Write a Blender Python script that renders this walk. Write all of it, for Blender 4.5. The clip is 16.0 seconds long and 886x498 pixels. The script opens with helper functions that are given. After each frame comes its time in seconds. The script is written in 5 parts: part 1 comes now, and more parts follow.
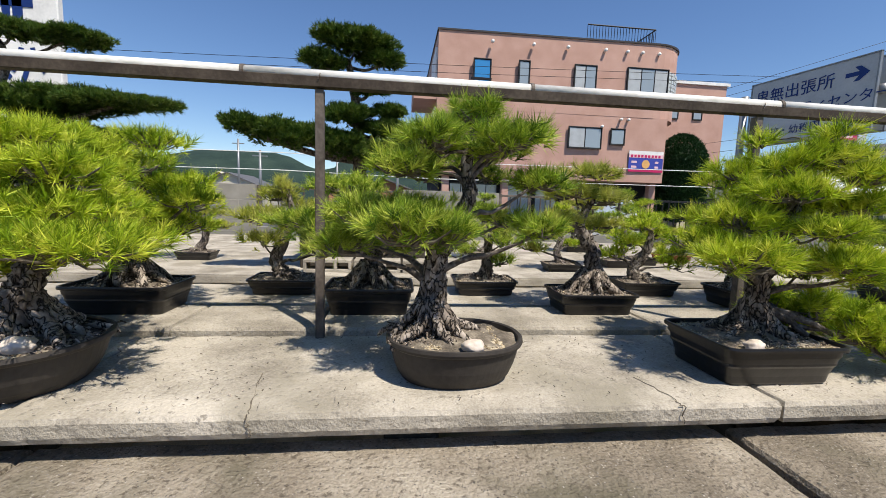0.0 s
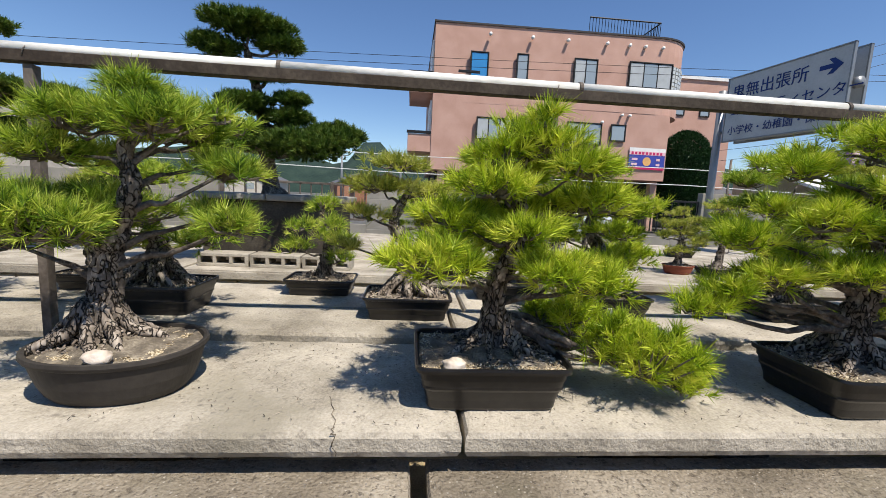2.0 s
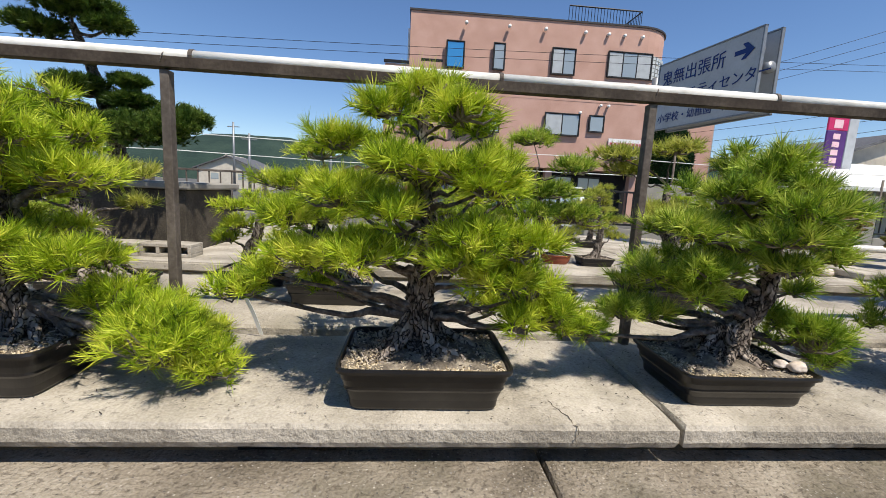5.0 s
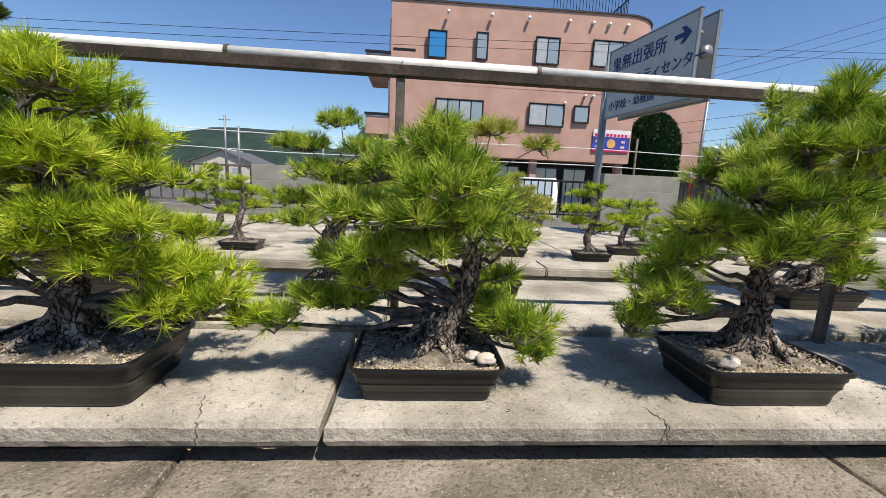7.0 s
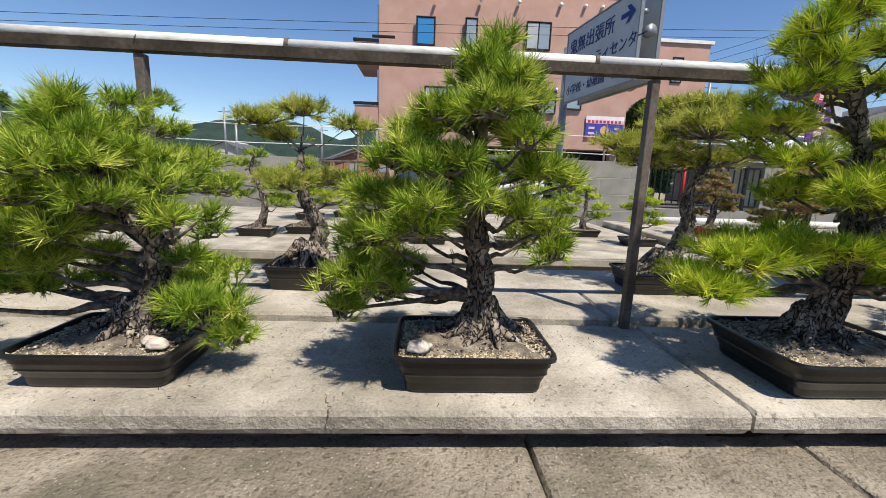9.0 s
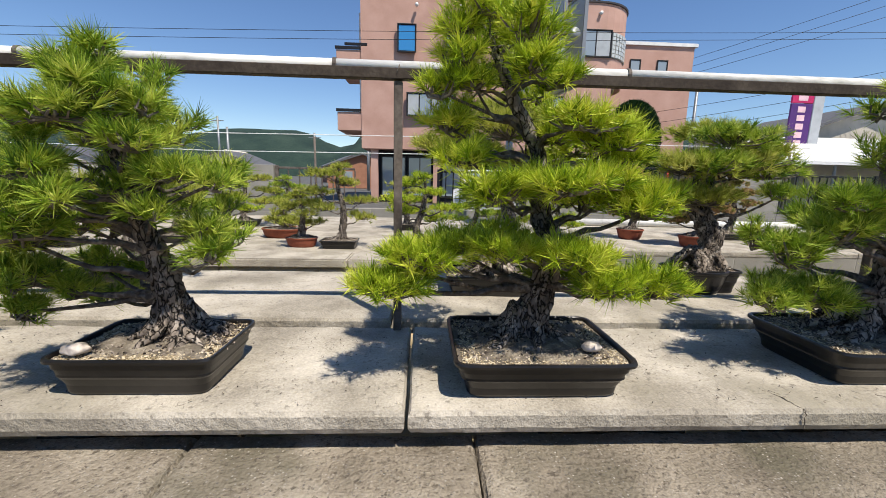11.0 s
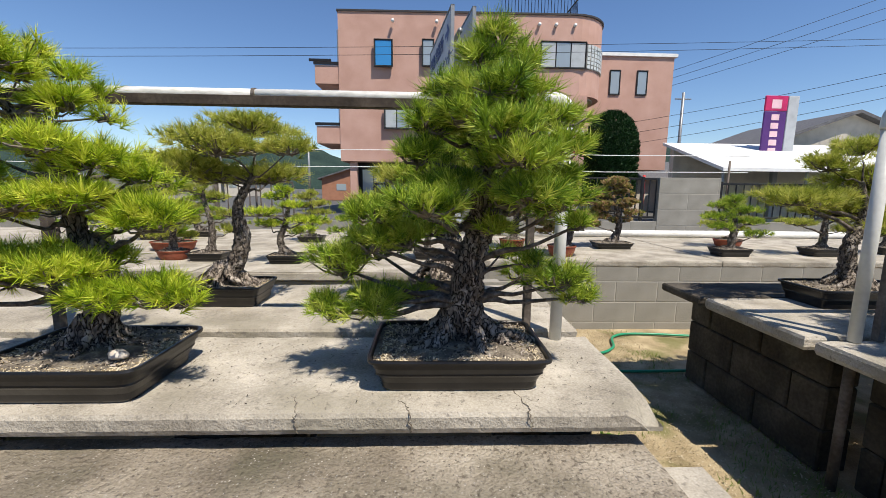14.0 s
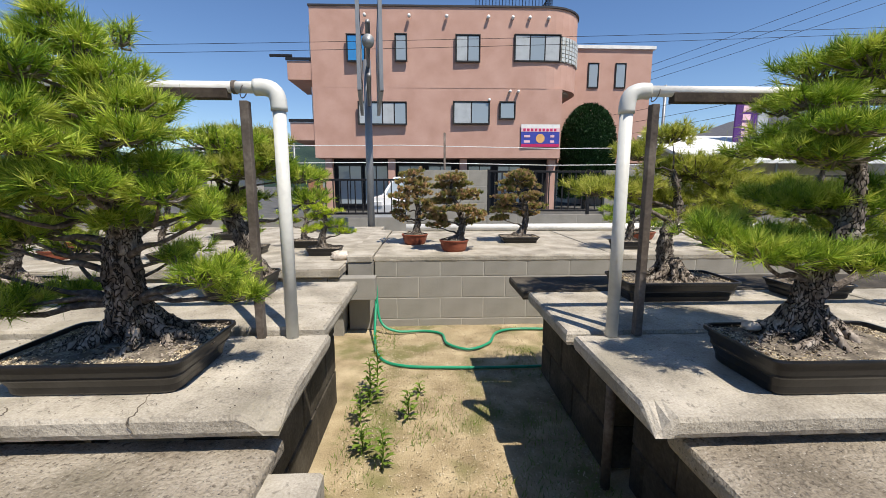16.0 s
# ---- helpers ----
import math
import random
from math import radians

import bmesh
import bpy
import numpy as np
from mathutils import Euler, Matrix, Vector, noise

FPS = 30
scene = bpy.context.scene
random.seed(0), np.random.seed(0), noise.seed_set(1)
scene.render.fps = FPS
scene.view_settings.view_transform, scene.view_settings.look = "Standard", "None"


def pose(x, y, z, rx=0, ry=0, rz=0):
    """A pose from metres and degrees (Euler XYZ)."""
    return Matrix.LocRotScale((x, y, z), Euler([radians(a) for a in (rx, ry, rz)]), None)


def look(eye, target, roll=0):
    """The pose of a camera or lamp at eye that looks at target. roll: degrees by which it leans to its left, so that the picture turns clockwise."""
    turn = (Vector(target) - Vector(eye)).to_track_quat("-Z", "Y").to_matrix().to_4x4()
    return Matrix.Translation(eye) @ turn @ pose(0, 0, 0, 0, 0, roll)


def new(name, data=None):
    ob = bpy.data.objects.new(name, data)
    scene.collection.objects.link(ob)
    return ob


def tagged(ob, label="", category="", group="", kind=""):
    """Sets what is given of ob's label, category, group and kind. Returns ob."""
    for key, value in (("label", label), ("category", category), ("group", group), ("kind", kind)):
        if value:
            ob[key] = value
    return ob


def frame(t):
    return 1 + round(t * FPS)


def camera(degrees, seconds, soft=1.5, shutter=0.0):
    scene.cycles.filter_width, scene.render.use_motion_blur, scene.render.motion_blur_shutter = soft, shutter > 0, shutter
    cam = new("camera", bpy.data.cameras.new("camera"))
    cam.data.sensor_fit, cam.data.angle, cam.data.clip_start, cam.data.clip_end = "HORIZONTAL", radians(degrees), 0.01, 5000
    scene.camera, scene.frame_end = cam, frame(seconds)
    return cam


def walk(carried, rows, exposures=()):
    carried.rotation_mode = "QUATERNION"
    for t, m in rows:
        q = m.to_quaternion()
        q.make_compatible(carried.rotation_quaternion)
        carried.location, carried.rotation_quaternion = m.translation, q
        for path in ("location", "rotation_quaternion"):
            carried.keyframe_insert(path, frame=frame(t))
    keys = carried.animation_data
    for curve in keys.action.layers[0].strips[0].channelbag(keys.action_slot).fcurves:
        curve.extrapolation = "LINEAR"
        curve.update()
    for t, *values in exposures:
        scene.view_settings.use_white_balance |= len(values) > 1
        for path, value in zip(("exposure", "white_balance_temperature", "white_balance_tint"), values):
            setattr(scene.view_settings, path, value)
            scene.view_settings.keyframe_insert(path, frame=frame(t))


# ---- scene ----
cam = camera(95.0, 16.0, soft=0.8)
PATH = [
    (0, (2.327, 0.69, 1.222), (2.55, 2.664, 0.996), 1.9),
    (0.5, (2.537, 0.705, 1.231), (2.723, 2.683, 1.001), 2.6),
    (1, (2.764, 0.761, 1.245), (2.923, 2.741, 1.01), 3.1),
    (1.5, (3.007, 0.764, 1.248), (3.161, 2.743, 1.004), 3.2),
    (2, (3.238, 0.767, 1.249), (3.404, 2.744, 0.998), 2.8),
    (2.5, (3.452, 0.783, 1.25), (3.639, 2.756, 0.983), 2.5),
    (3, (3.663, 0.78, 1.245), (3.851, 2.751, 0.961), 2.3),
    (3.5, (3.893, 0.747, 1.256), (4.059, 2.719, 0.963), 2.5),
    (6, (4.925, 0.758, 1.266), (5.084, 2.731, 0.981), 3.1),
    (6.5, (5.151, 0.768, 1.284), (5.307, 2.741, 0.999), 3.1),
    (7, (5.401, 0.77, 1.265), (5.553, 2.737, 0.943), 2.7),
    (7.5, (5.619, 0.774, 1.246), (5.782, 2.731, 0.868), 2.2),
    (8, (5.847, 0.808, 1.241), (6.018, 2.758, 0.834), 2.2),
    (8.5, (6.018, 0.818, 1.244), (6.174, 2.772, 0.848), 2.4),
    (9, (6.235, 0.771, 1.263), (6.349, 2.733, 0.893), 2.1),
    (9.5, (6.439, 0.752, 1.262), (6.535, 2.718, 0.906), 2.2),
    (12, (7.525, 0.71, 1.285), (7.626, 2.681, 0.96), 0.7),
    (12.5, (7.719, 0.686, 1.287), (7.812, 2.66, 0.979), 0.7),
    (13, (7.935, 0.608, 1.315), (8.029, 2.583, 1.013), 1.0),
    (13.5, (8.178, 0.618, 1.318), (8.265, 2.594, 1.022), 0.9),
    (14, (8.434, 0.618, 1.309), (8.506, 2.596, 1.017), 0.7),
    (14.5, (8.697, 0.607, 1.301), (8.742, 2.586, 1.012), 0.3),
    (15, (8.954, 0.657, 1.28), (8.995, 2.635, 0.989), 0.0),
    (15.5, (9.194, 0.683, 1.285), (9.254, 2.66, 0.985), -0.1),
    (16, (9.471, 0.647, 1.299), (9.554, 2.621, 0.988), 0.0),
]
walk(cam, [(t, look(eye, target, roll)) for t, eye, target, roll in PATH])

# ---- sky and sun ----
world = bpy.data.worlds.new("sky")
scene.world = world
world.use_nodes = True
wn = world.node_tree
sky = wn.nodes.new("ShaderNodeTexSky")
sky.sky_type, sky.sun_disc = "NISHITA", False
SUN_WAY = Vector((-0.32, 0.45, -1.0)).normalized()
sky.sun_elevation = math.asin(-SUN_WAY.z)
sky.sun_rotation = math.atan2(-SUN_WAY.x, -SUN_WAY.y)
sky.air_density, sky.dust_density, sky.ozone_density = 1.0, 0.0, 4.2
deep = wn.nodes.new("ShaderNodeHueSaturation")
deep.inputs["Saturation"].default_value, deep.inputs["Hue"].default_value = 1.12, 0.506
wn.links.new(sky.outputs[0], deep.inputs["Color"])
wn.links.new(deep.outputs[0], wn.nodes["Background"].inputs[0])
wn.nodes["Background"].inputs[1].default_value = 0.11
sun = new("sun", bpy.data.lights.new("sun", "SUN"))
sun.data.energy, sun.data.angle, sun.data.color = 5.0, radians(0.5), (1.0, 0.94, 0.85)
sun.matrix_world = look((0, 0, 30), Vector((0, 0, 30)) + SUN_WAY)
scene.view_settings.exposure = 0.33
scene.view_settings.use_white_balance = True
scene.view_settings.white_balance_temperature = 6750

# ---- materials ----


def material(name, stops, scale=8.0, rough=0.8, bump=0.3, metal=0.0, fine=60.0, island=False, stretch=(1, 1, 1), dist=0.01, stain=None):
    """Two scales of noise through a colour ramp, with fine relief; island: each piece takes a tone of its own."""
    m = bpy.data.materials.new(name)
    m.use_nodes = True
    nt, bsdf = m.node_tree, m.node_tree.nodes["Principled BSDF"]
    node, link = nt.nodes.new, nt.links.new
    co, mp = node("ShaderNodeTexCoord"), node("ShaderNodeMapping")
    mp.inputs["Scale"].default_value = stretch
    link(co.outputs["Object"], mp.inputs[0])
    big, small = node("ShaderNodeTexNoise"), node("ShaderNodeTexNoise")
    big.inputs["Scale"].default_value, big.inputs["Detail"].default_value = scale, 6
    small.inputs["Scale"].default_value, small.inputs["Detail"].default_value = fine, 8
    link(mp.outputs[0], big.inputs[0]), link(mp.outputs[0], small.inputs[0])
    mix = node("ShaderNodeMath")
    mix.operation = "MULTIPLY_ADD"
    link(small.outputs[0], mix.inputs[0])
    mix.inputs[1].default_value = 0.55
    half = node("ShaderNodeMath")
    half.operation = "MULTIPLY_ADD"
    link(big.outputs[0], half.inputs[0])
    half.inputs[1].default_value, half.inputs[2].default_value = 1.1, -0.32
    link(half.outputs[0], mix.inputs[2])
    value = mix
    if island:
        geo, add = node("ShaderNodeNewGeometry"), node("ShaderNodeMath")
        add.operation = "MULTIPLY_ADD"
        link(geo.outputs["Random Per Island"], add.inputs[0])
        add.inputs[1].default_value = 0.8 if island is True else 0.3
        if island == "tuft":
            tuft, more = node("ShaderNodeAttribute"), node("ShaderNodeMath")
            tuft.attribute_name = "tuft"
            more.operation = "MULTIPLY_ADD"
            link(tuft.outputs["Fac"], more.inputs[0])
            more.inputs[1].default_value = 0.55
        sub = node("ShaderNodeMath")
        sub.operation = "MULTIPLY_ADD"
        link(mix.outputs[0], sub.inputs[0])
        sub.inputs[1].default_value, sub.inputs[2].default_value = 0.5, -0.15
        link(sub.outputs[0], add.inputs[2])
        value = add
        if island == "tuft":
            link(add.outputs[0], more.inputs[2])
            value = more
    ramp = node("ShaderNodeValToRGB")
    while len(ramp.color_ramp.elements) < len(stops):
        ramp.color_ramp.elements.new(0.5)
    for n, e in enumerate(ramp.color_ramp.elements):
        e.position, e.color = n / (len(stops) - 1) * 0.7 + 0.15, (*stops[n], 1)
    link(value.outputs[0], ramp.inputs[0])
    link(ramp.outputs[0], bsdf.inputs["Base Color"])
    if stain:
        colour, size, low = stain
        spot, cut, mx = node("ShaderNodeTexNoise"), node("ShaderNodeMapRange"), node("ShaderNodeMix")
        spot.inputs["Scale"].default_value, spot.inputs["Detail"].default_value = size, 4
        link(co.outputs["Object"], spot.inputs[0])
        cut.inputs["From Min"].default_value, cut.inputs["From Max"].default_value = low, low + 0.14
        cut.inputs["To Max"].default_value = 0.75
        link(spot.outputs[0], cut.inputs[0])
        mx.data_type = "RGBA"
        link(cut.outputs[0], mx.inputs[0])
        link(ramp.outputs[0], mx.inputs[6])
        mx.inputs[7].default_value = (*colour, 1)
        link(mx.outputs[2], bsdf.inputs["Base Color"])
    bsdf.inputs["Specular IOR Level"].default_value = 0.5 if rough < 0.4 else 0.22
    bsdf.inputs["Roughness"].default_value, bsdf.inputs["Metallic"].default_value = rough, metal
    if bump:
        b = node("ShaderNodeBump")
        b.inputs["Strength"].default_value, b.inputs["Distance"].default_value = bump, dist
        link(mix.outputs[0], b.inputs["Height"])
        link(b.outputs[0], bsdf.inputs["Normal"])
    return m


def leaf_material(name, stops, glow=0.35):
    """Needles: each of its own tone, letting a part of the light through."""
    m = material(name, stops, scale=6, fine=20, rough=0.45, bump=0, island="tuft")
    nt = m.node_tree
    out, bsdf = nt.nodes["Material Output"], nt.nodes["Principled BSDF"]
    ramp = next(n for n in nt.nodes if n.type == "VALTORGB")
    thin, mix = nt.nodes.new("ShaderNodeBsdfTranslucent"), nt.nodes.new("ShaderNodeMixShader")
    mix.inputs[0].default_value = glow
    nt.links.new(ramp.outputs[0], thin.inputs[0])
    nt.links.new(bsdf.outputs[0], mix.inputs[1]), nt.links.new(thin.outputs[0], mix.inputs[2])
    nt.links.new(mix.outputs[0], out.inputs[0])
    return m


def plain(name, colour, rough=0.5, metal=0.0):
    c = Vector(colour)
    return material(name, [tuple(c * 0.8), tuple(c), tuple(c * 1.12)], scale=3, fine=40, rough=rough, metal=metal, bump=0.05)


def glass_material(name, colour, rough=0.05):
    m = bpy.data.materials.new(name)
    m.use_nodes = True
    b = m.node_tree.nodes["Principled BSDF"]
    b.inputs["Base Color"].default_value, b.inputs["Roughness"].default_value = (*colour, 1), rough
    b.inputs["Specular IOR Level"].default_value = 1.0
    return m



def bark_material(name, stops):
    """Thick plates, paler and flaking on their faces, with dark cracks between."""
    m = material(name, stops, scale=34, fine=120, rough=0.85, bump=0, stretch=(1, 1, 0.5))
    nt = m.node_tree
    node, link = nt.nodes.new, nt.links.new
    bsdf = nt.nodes["Principled BSDF"]
    ramp = next(n for n in nt.nodes if n.type == "VALTORGB")
    mp = next(n for n in nt.nodes if n.type == "MAPPING")
    warp, add = node("ShaderNodeTexNoise"), node("ShaderNodeVectorMath")
    warp.inputs["Scale"].default_value = 30
    link(mp.outputs[0], warp.inputs[0])
    add.operation = "MULTIPLY_ADD"
    link(warp.outputs["Color"], add.inputs[0])
    add.inputs[1].default_value = (0.11, 0.11, 0.11)
    link(mp.outputs[0], add.inputs[2])
    cell = node("ShaderNodeTexVoronoi")
    cell.feature = "DISTANCE_TO_EDGE"
    cell.inputs["Scale"].default_value = 36
    link(add.outputs[0], cell.inputs[0])
    cut = node("ShaderNodeMapRange")
    cut.inputs["From Max"].default_value = 0.10
    link(cell.outputs["Distance"], cut.inputs[0])
    mx = node("ShaderNodeMix")
    mx.data_type = "RGBA"
    link(cut.outputs[0], mx.inputs[0])
    mx.inputs[6].default_value = (0.022, 0.018, 0.015, 1)
    link(ramp.outputs[0], mx.inputs[7])
    link(mx.outputs[2], bsdf.inputs["Base Color"])
    b = node("ShaderNodeBump")
    b.inputs["Strength"].default_value, b.inputs["Distance"].default_value = 1.0, 0.012
    link(cut.outputs[0], b.inputs["Height"])
    link(b.outputs[0], bsdf.inputs["Normal"])
    return m


def gravel_concrete(name, stops, size, amount, chip):
    """Concrete with stone chips showing in the worn face."""
    m = material(name, stops, scale=4, fine=140, rough=0.9, bump=0.9, dist=0.008, stain=((0.12, 0.11, 0.075), 2.6, 0.55))
    nt = m.node_tree
    node, link = nt.nodes.new, nt.links.new
    bsdf = nt.nodes["Principled BSDF"]
    old = bsdf.inputs["Base Color"].links[0].from_socket
    co = next(n for n in nt.nodes if n.type == "TEX_COORD")
    cell = node("ShaderNodeTexVoronoi")
    cell.inputs["Scale"].default_value = size
    link(co.outputs["Object"], cell.inputs[0])
    cut, pick, both = node("ShaderNodeMapRange"), node("ShaderNodeMath"), node("ShaderNodeMath")
    cut.inputs["From Min"].default_value, cut.inputs["From Max"].default_value = 0.36, 0.22
    link(cell.outputs["Distance"], cut.inputs[0])
    split = node("ShaderNodeSeparateColor")
    link(cell.outputs["Color"], split.inputs[0])
    pick.operation = "LESS_THAN"
    link(split.outputs[0], pick.inputs[0])
    pick.inputs[1].default_value = amount
    both.operation = "MULTIPLY"
    link(cut.outputs[0], both.inputs[0]), link(pick.outputs[0], both.inputs[1])
    tone = node("ShaderNodeMix")
    tone.data_type = "RGBA"
    link(split.outputs[1], tone.inputs[0])
    tone.inputs[6].default_value, tone.inputs[7].default_value = (0.10, 0.09, 0.08, 1), (*chip, 1)
    mx = node("ShaderNodeMix")
    mx.data_type = "RGBA"
    link(both.outputs[0], mx.inputs[0])
    link(old, mx.inputs[6]), link(tone.outputs[2], mx.inputs[7])
    link(mx.outputs[2], bsdf.inputs["Base Color"])
    return m


def pitted(m, size, low, depth, dark):
    """Adds small dark pits, and their relief, to a concrete material."""
    nt = m.node_tree
    node, link = nt.nodes.new, nt.links.new
    bsdf = nt.nodes["Principled BSDF"]
    old = bsdf.inputs["Base Color"].links[0].from_socket
    co = next(n for n in nt.nodes if n.type == "TEX_COORD")
    pit, cut, mx, b = node("ShaderNodeTexNoise"), node("ShaderNodeMapRange"), node("ShaderNodeMix"), node("ShaderNodeBump")
    pit.inputs["Scale"].default_value, pit.inputs["Detail"].default_value, pit.inputs["Roughness"].default_value = size, 5, 0.62
    link(co.outputs["Object"], pit.inputs[0])
    cut.inputs["From Min"].default_value, cut.inputs["From Max"].default_value = low, low - 0.09
    cut.inputs["To Max"].default_value = 0.8
    link(pit.outputs[0], cut.inputs[0])
    mx.data_type = "RGBA"
    link(cut.outputs[0], mx.inputs[0])
    link(old, mx.inputs[6])
    mx.inputs[7].default_value = (*dark, 1)
    link(mx.outputs[2], bsdf.inputs["Base Color"])
    b.inputs["Strength"].default_value, b.inputs["Distance"].default_value = 1.0, depth
    link(pit.outputs[0], b.inputs["Height"])
    link(bsdf.inputs["Normal"].links[0].from_socket, b.inputs["Normal"])
    link(b.outputs[0], bsdf.inputs["Normal"])
    return m


CONCRETE = pitted(material("weathered_concrete", [(0.15, 0.13, 0.10), (0.37, 0.335, 0.275), (0.58, 0.53, 0.45)], scale=4.5, fine=150, bump=0.6, dist=0.005, stain=((0.27, 0.245, 0.19), 3.4, 0.54)), 48, 0.415, 0.005, (0.20, 0.18, 0.15))
ROUGH_CONCRETE = pitted(gravel_concrete("old_rough_concrete", [(0.11, 0.092, 0.068), (0.28, 0.24, 0.185), (0.47, 0.42, 0.34)], 120, 0.34, (0.45, 0.41, 0.35)), 60, 0.44, 0.014, (0.11, 0.09, 0.07))
BLOCK = material("grey_concrete_block", [(0.19, 0.18, 0.155), (0.275, 0.26, 0.225), (0.34, 0.32, 0.28)], scale=3, fine=90, bump=0.35, dist=0.004)
# dirty block, with the shade under the benches also put into its tone
OLD_BLOCK = material("dirty_shade_darkened_block", [(0.02, 0.017, 0.013), (0.058, 0.049, 0.037), (0.12, 0.104, 0.08)], scale=5, fine=60, bump=0.6, dist=0.008)
MORTAR = material("mortar", [(0.32, 0.30, 0.26), (0.42, 0.40, 0.35)], scale=12, fine=90)
POT = material("dark_plastic_pot", [(0.006, 0.0055, 0.0055), (0.010, 0.009, 0.0085), (0.020, 0.018, 0.016)], scale=5, fine=40, rough=0.34, bump=0.12, stain=((0.055, 0.048, 0.042), 7, 0.66))
CLAY_POT = material("unglazed_clay_pot", [(0.024, 0.021, 0.019), (0.043, 0.038, 0.034), (0.065, 0.058, 0.05)], scale=6, fine=60, rough=0.6, bump=0.2)
RED_POT = material("red_brown_clay_pot", [(0.14, 0.035, 0.02), (0.24, 0.065, 0.035), (0.3, 0.1, 0.06)], scale=6, fine=60, rough=0.5, bump=0.15)
SOIL = material("soil_and_grit", [(0.04, 0.034, 0.027), (0.16, 0.135, 0.105), (0.40, 0.35, 0.27)], scale=18, fine=160, bump=1.0, dist=0.008)
BARK = bark_material("cracked_pine_bark", [(0.05, 0.04, 0.034), (0.18, 0.15, 0.125), (0.50, 0.45, 0.39)])
ROOT = bark_material("weathered_surface_root", [(0.08, 0.065, 0.05), (0.26, 0.215, 0.175), (0.55, 0.49, 0.42)])
BRANCH = material("flaking_branch_bark", [(0.035, 0.028, 0.024), (0.12, 0.10, 0.085), (0.32, 0.28, 0.24)], scale=40, fine=110, rough=0.9, bump=1.0, dist=0.012)
TWIG = material("grey_twigs", [(0.055, 0.045, 0.037), (0.15, 0.128, 0.108), (0.29, 0.26, 0.225)], scale=30, fine=90, bump=0.6, dist=0.006)
CHIP = material("bark_chips", [(0.03, 0.024, 0.02), (0.15, 0.12, 0.095), (0.42, 0.36, 0.30)], island=True, fine=80, bump=0.5)
GRIT = material("tan_grit", [(0.16, 0.12, 0.07), (0.42, 0.34, 0.22), (0.62, 0.54, 0.40)], island=True, fine=80, bump=0.2)
STONE = material("pale_stone", [(0.32, 0.26, 0.2), (0.58, 0.5, 0.42), (0.72, 0.66, 0.6)], scale=14, fine=60, bump=0.5)
NEEDLE = leaf_material("fresh_pine_needles", [(0.08, 0.15, 0.010), (0.26, 0.385, 0.018), (0.49, 0.59, 0.04), (0.72, 0.73, 0.11)], 0.24)
NEEDLE_DARK = leaf_material("deep_green_pine_needles", [(0.05, 0.115, 0.012), (0.17, 0.285, 0.022), (0.37, 0.48, 0.05), (0.61, 0.65, 0.13)], 0.24)
NEEDLE_BLUE = leaf_material("pale_pine_needles", [(0.14, 0.18, 0.025), (0.31, 0.36, 0.05), (0.49, 0.51, 0.09), (0.64, 0.62, 0.18)], 0.4)
GARDEN_NEEDLE = leaf_material("garden_pine_needles", [(0.02, 0.05, 0.008), (0.06, 0.115, 0.014), (0.13, 0.18, 0.03)], 0.2)
MAPLE = leaf_material("browned_maple_leaves", [(0.18, 0.20, 0.05), (0.36, 0.34, 0.11), (0.48, 0.34, 0.16), (0.55, 0.36, 0.22)])
HEDGE = leaf_material("hedge_leaves", [(0.008, 0.03, 0.008), (0.025, 0.07, 0.018), (0.05, 0.12, 0.03)], 0.2)
WEED = leaf_material("weed_leaves", [(0.12, 0.20, 0.03), (0.25, 0.36, 0.06), (0.38, 0.48, 0.11)])
GALV = material("weathered_white_pipe", [(0.36, 0.35, 0.31), (0.72, 0.71, 0.67), (0.85, 0.84, 0.80)], scale=5, fine=60, rough=0.45, bump=0.2, stretch=(0.4, 1, 1))
PVC = material("grey_white_plastic_pipe", [(0.48, 0.48, 0.45), (0.58, 0.585, 0.55), (0.66, 0.66, 0.62)], scale=5, fine=50, rough=0.4, bump=0.08)
STEEL = material("rusted_square_steel", [(0.05, 0.04, 0.035), (0.12, 0.10, 0.085), (0.22, 0.19, 0.165)], scale=8, fine=70, rough=0.7, bump=0.3, metal=0.2)
GROUND = material("sandy_ground", [(0.16, 0.12, 0.065), (0.36, 0.285, 0.17), (0.55, 0.45, 0.29)], scale=5, fine=130, bump=0.9, dist=0.014, stain=((0.13, 0.135, 0.04), 3.1, 0.50))
ASPHALT = material("asphalt", [(0.05, 0.05, 0.05), (0.10, 0.10, 0.095), (0.15, 0.145, 0.14)], scale=2, fine=60)
HOSE = plain("green_hose", (0.01, 0.25, 0.13), 0.35)

# ---- mesh helpers ----


def mesh_of(name, verts, faces, mat, smooth=False):
    me = bpy.data.meshes.new(name)
    me.from_pydata([tuple(v) for v in verts], [], [tuple(q) for q in faces])
    if smooth:
        me.polygons.foreach_set("use_smooth", [True] * len(me.polygons))
    me.materials.append(mat)
    me.update()
    return me


def part(name, data, mat, parent=None, label="", smooth=False):
    """Links a bmesh, or verts and faces, as one mesh object under a thing or a part."""
    if isinstance(data, bmesh.types.BMesh):
        me = bpy.data.meshes.new(name)
        bmesh.ops.recalc_face_normals(data, faces=data.faces)
        data.to_mesh(me)
        data.free()
        me.materials.append(mat)
        if smooth:
            me.polygons.foreach_set("use_smooth", [True] * len(me.polygons))
    elif isinstance(data, bpy.types.Mesh):
        me = data
    else:
        me = mesh_of(name, data[0], data[1], mat, smooth)
    ob = new(name, me)
    if parent:
        ob.parent = parent
    if label:
        ob["label"] = label
    return ob


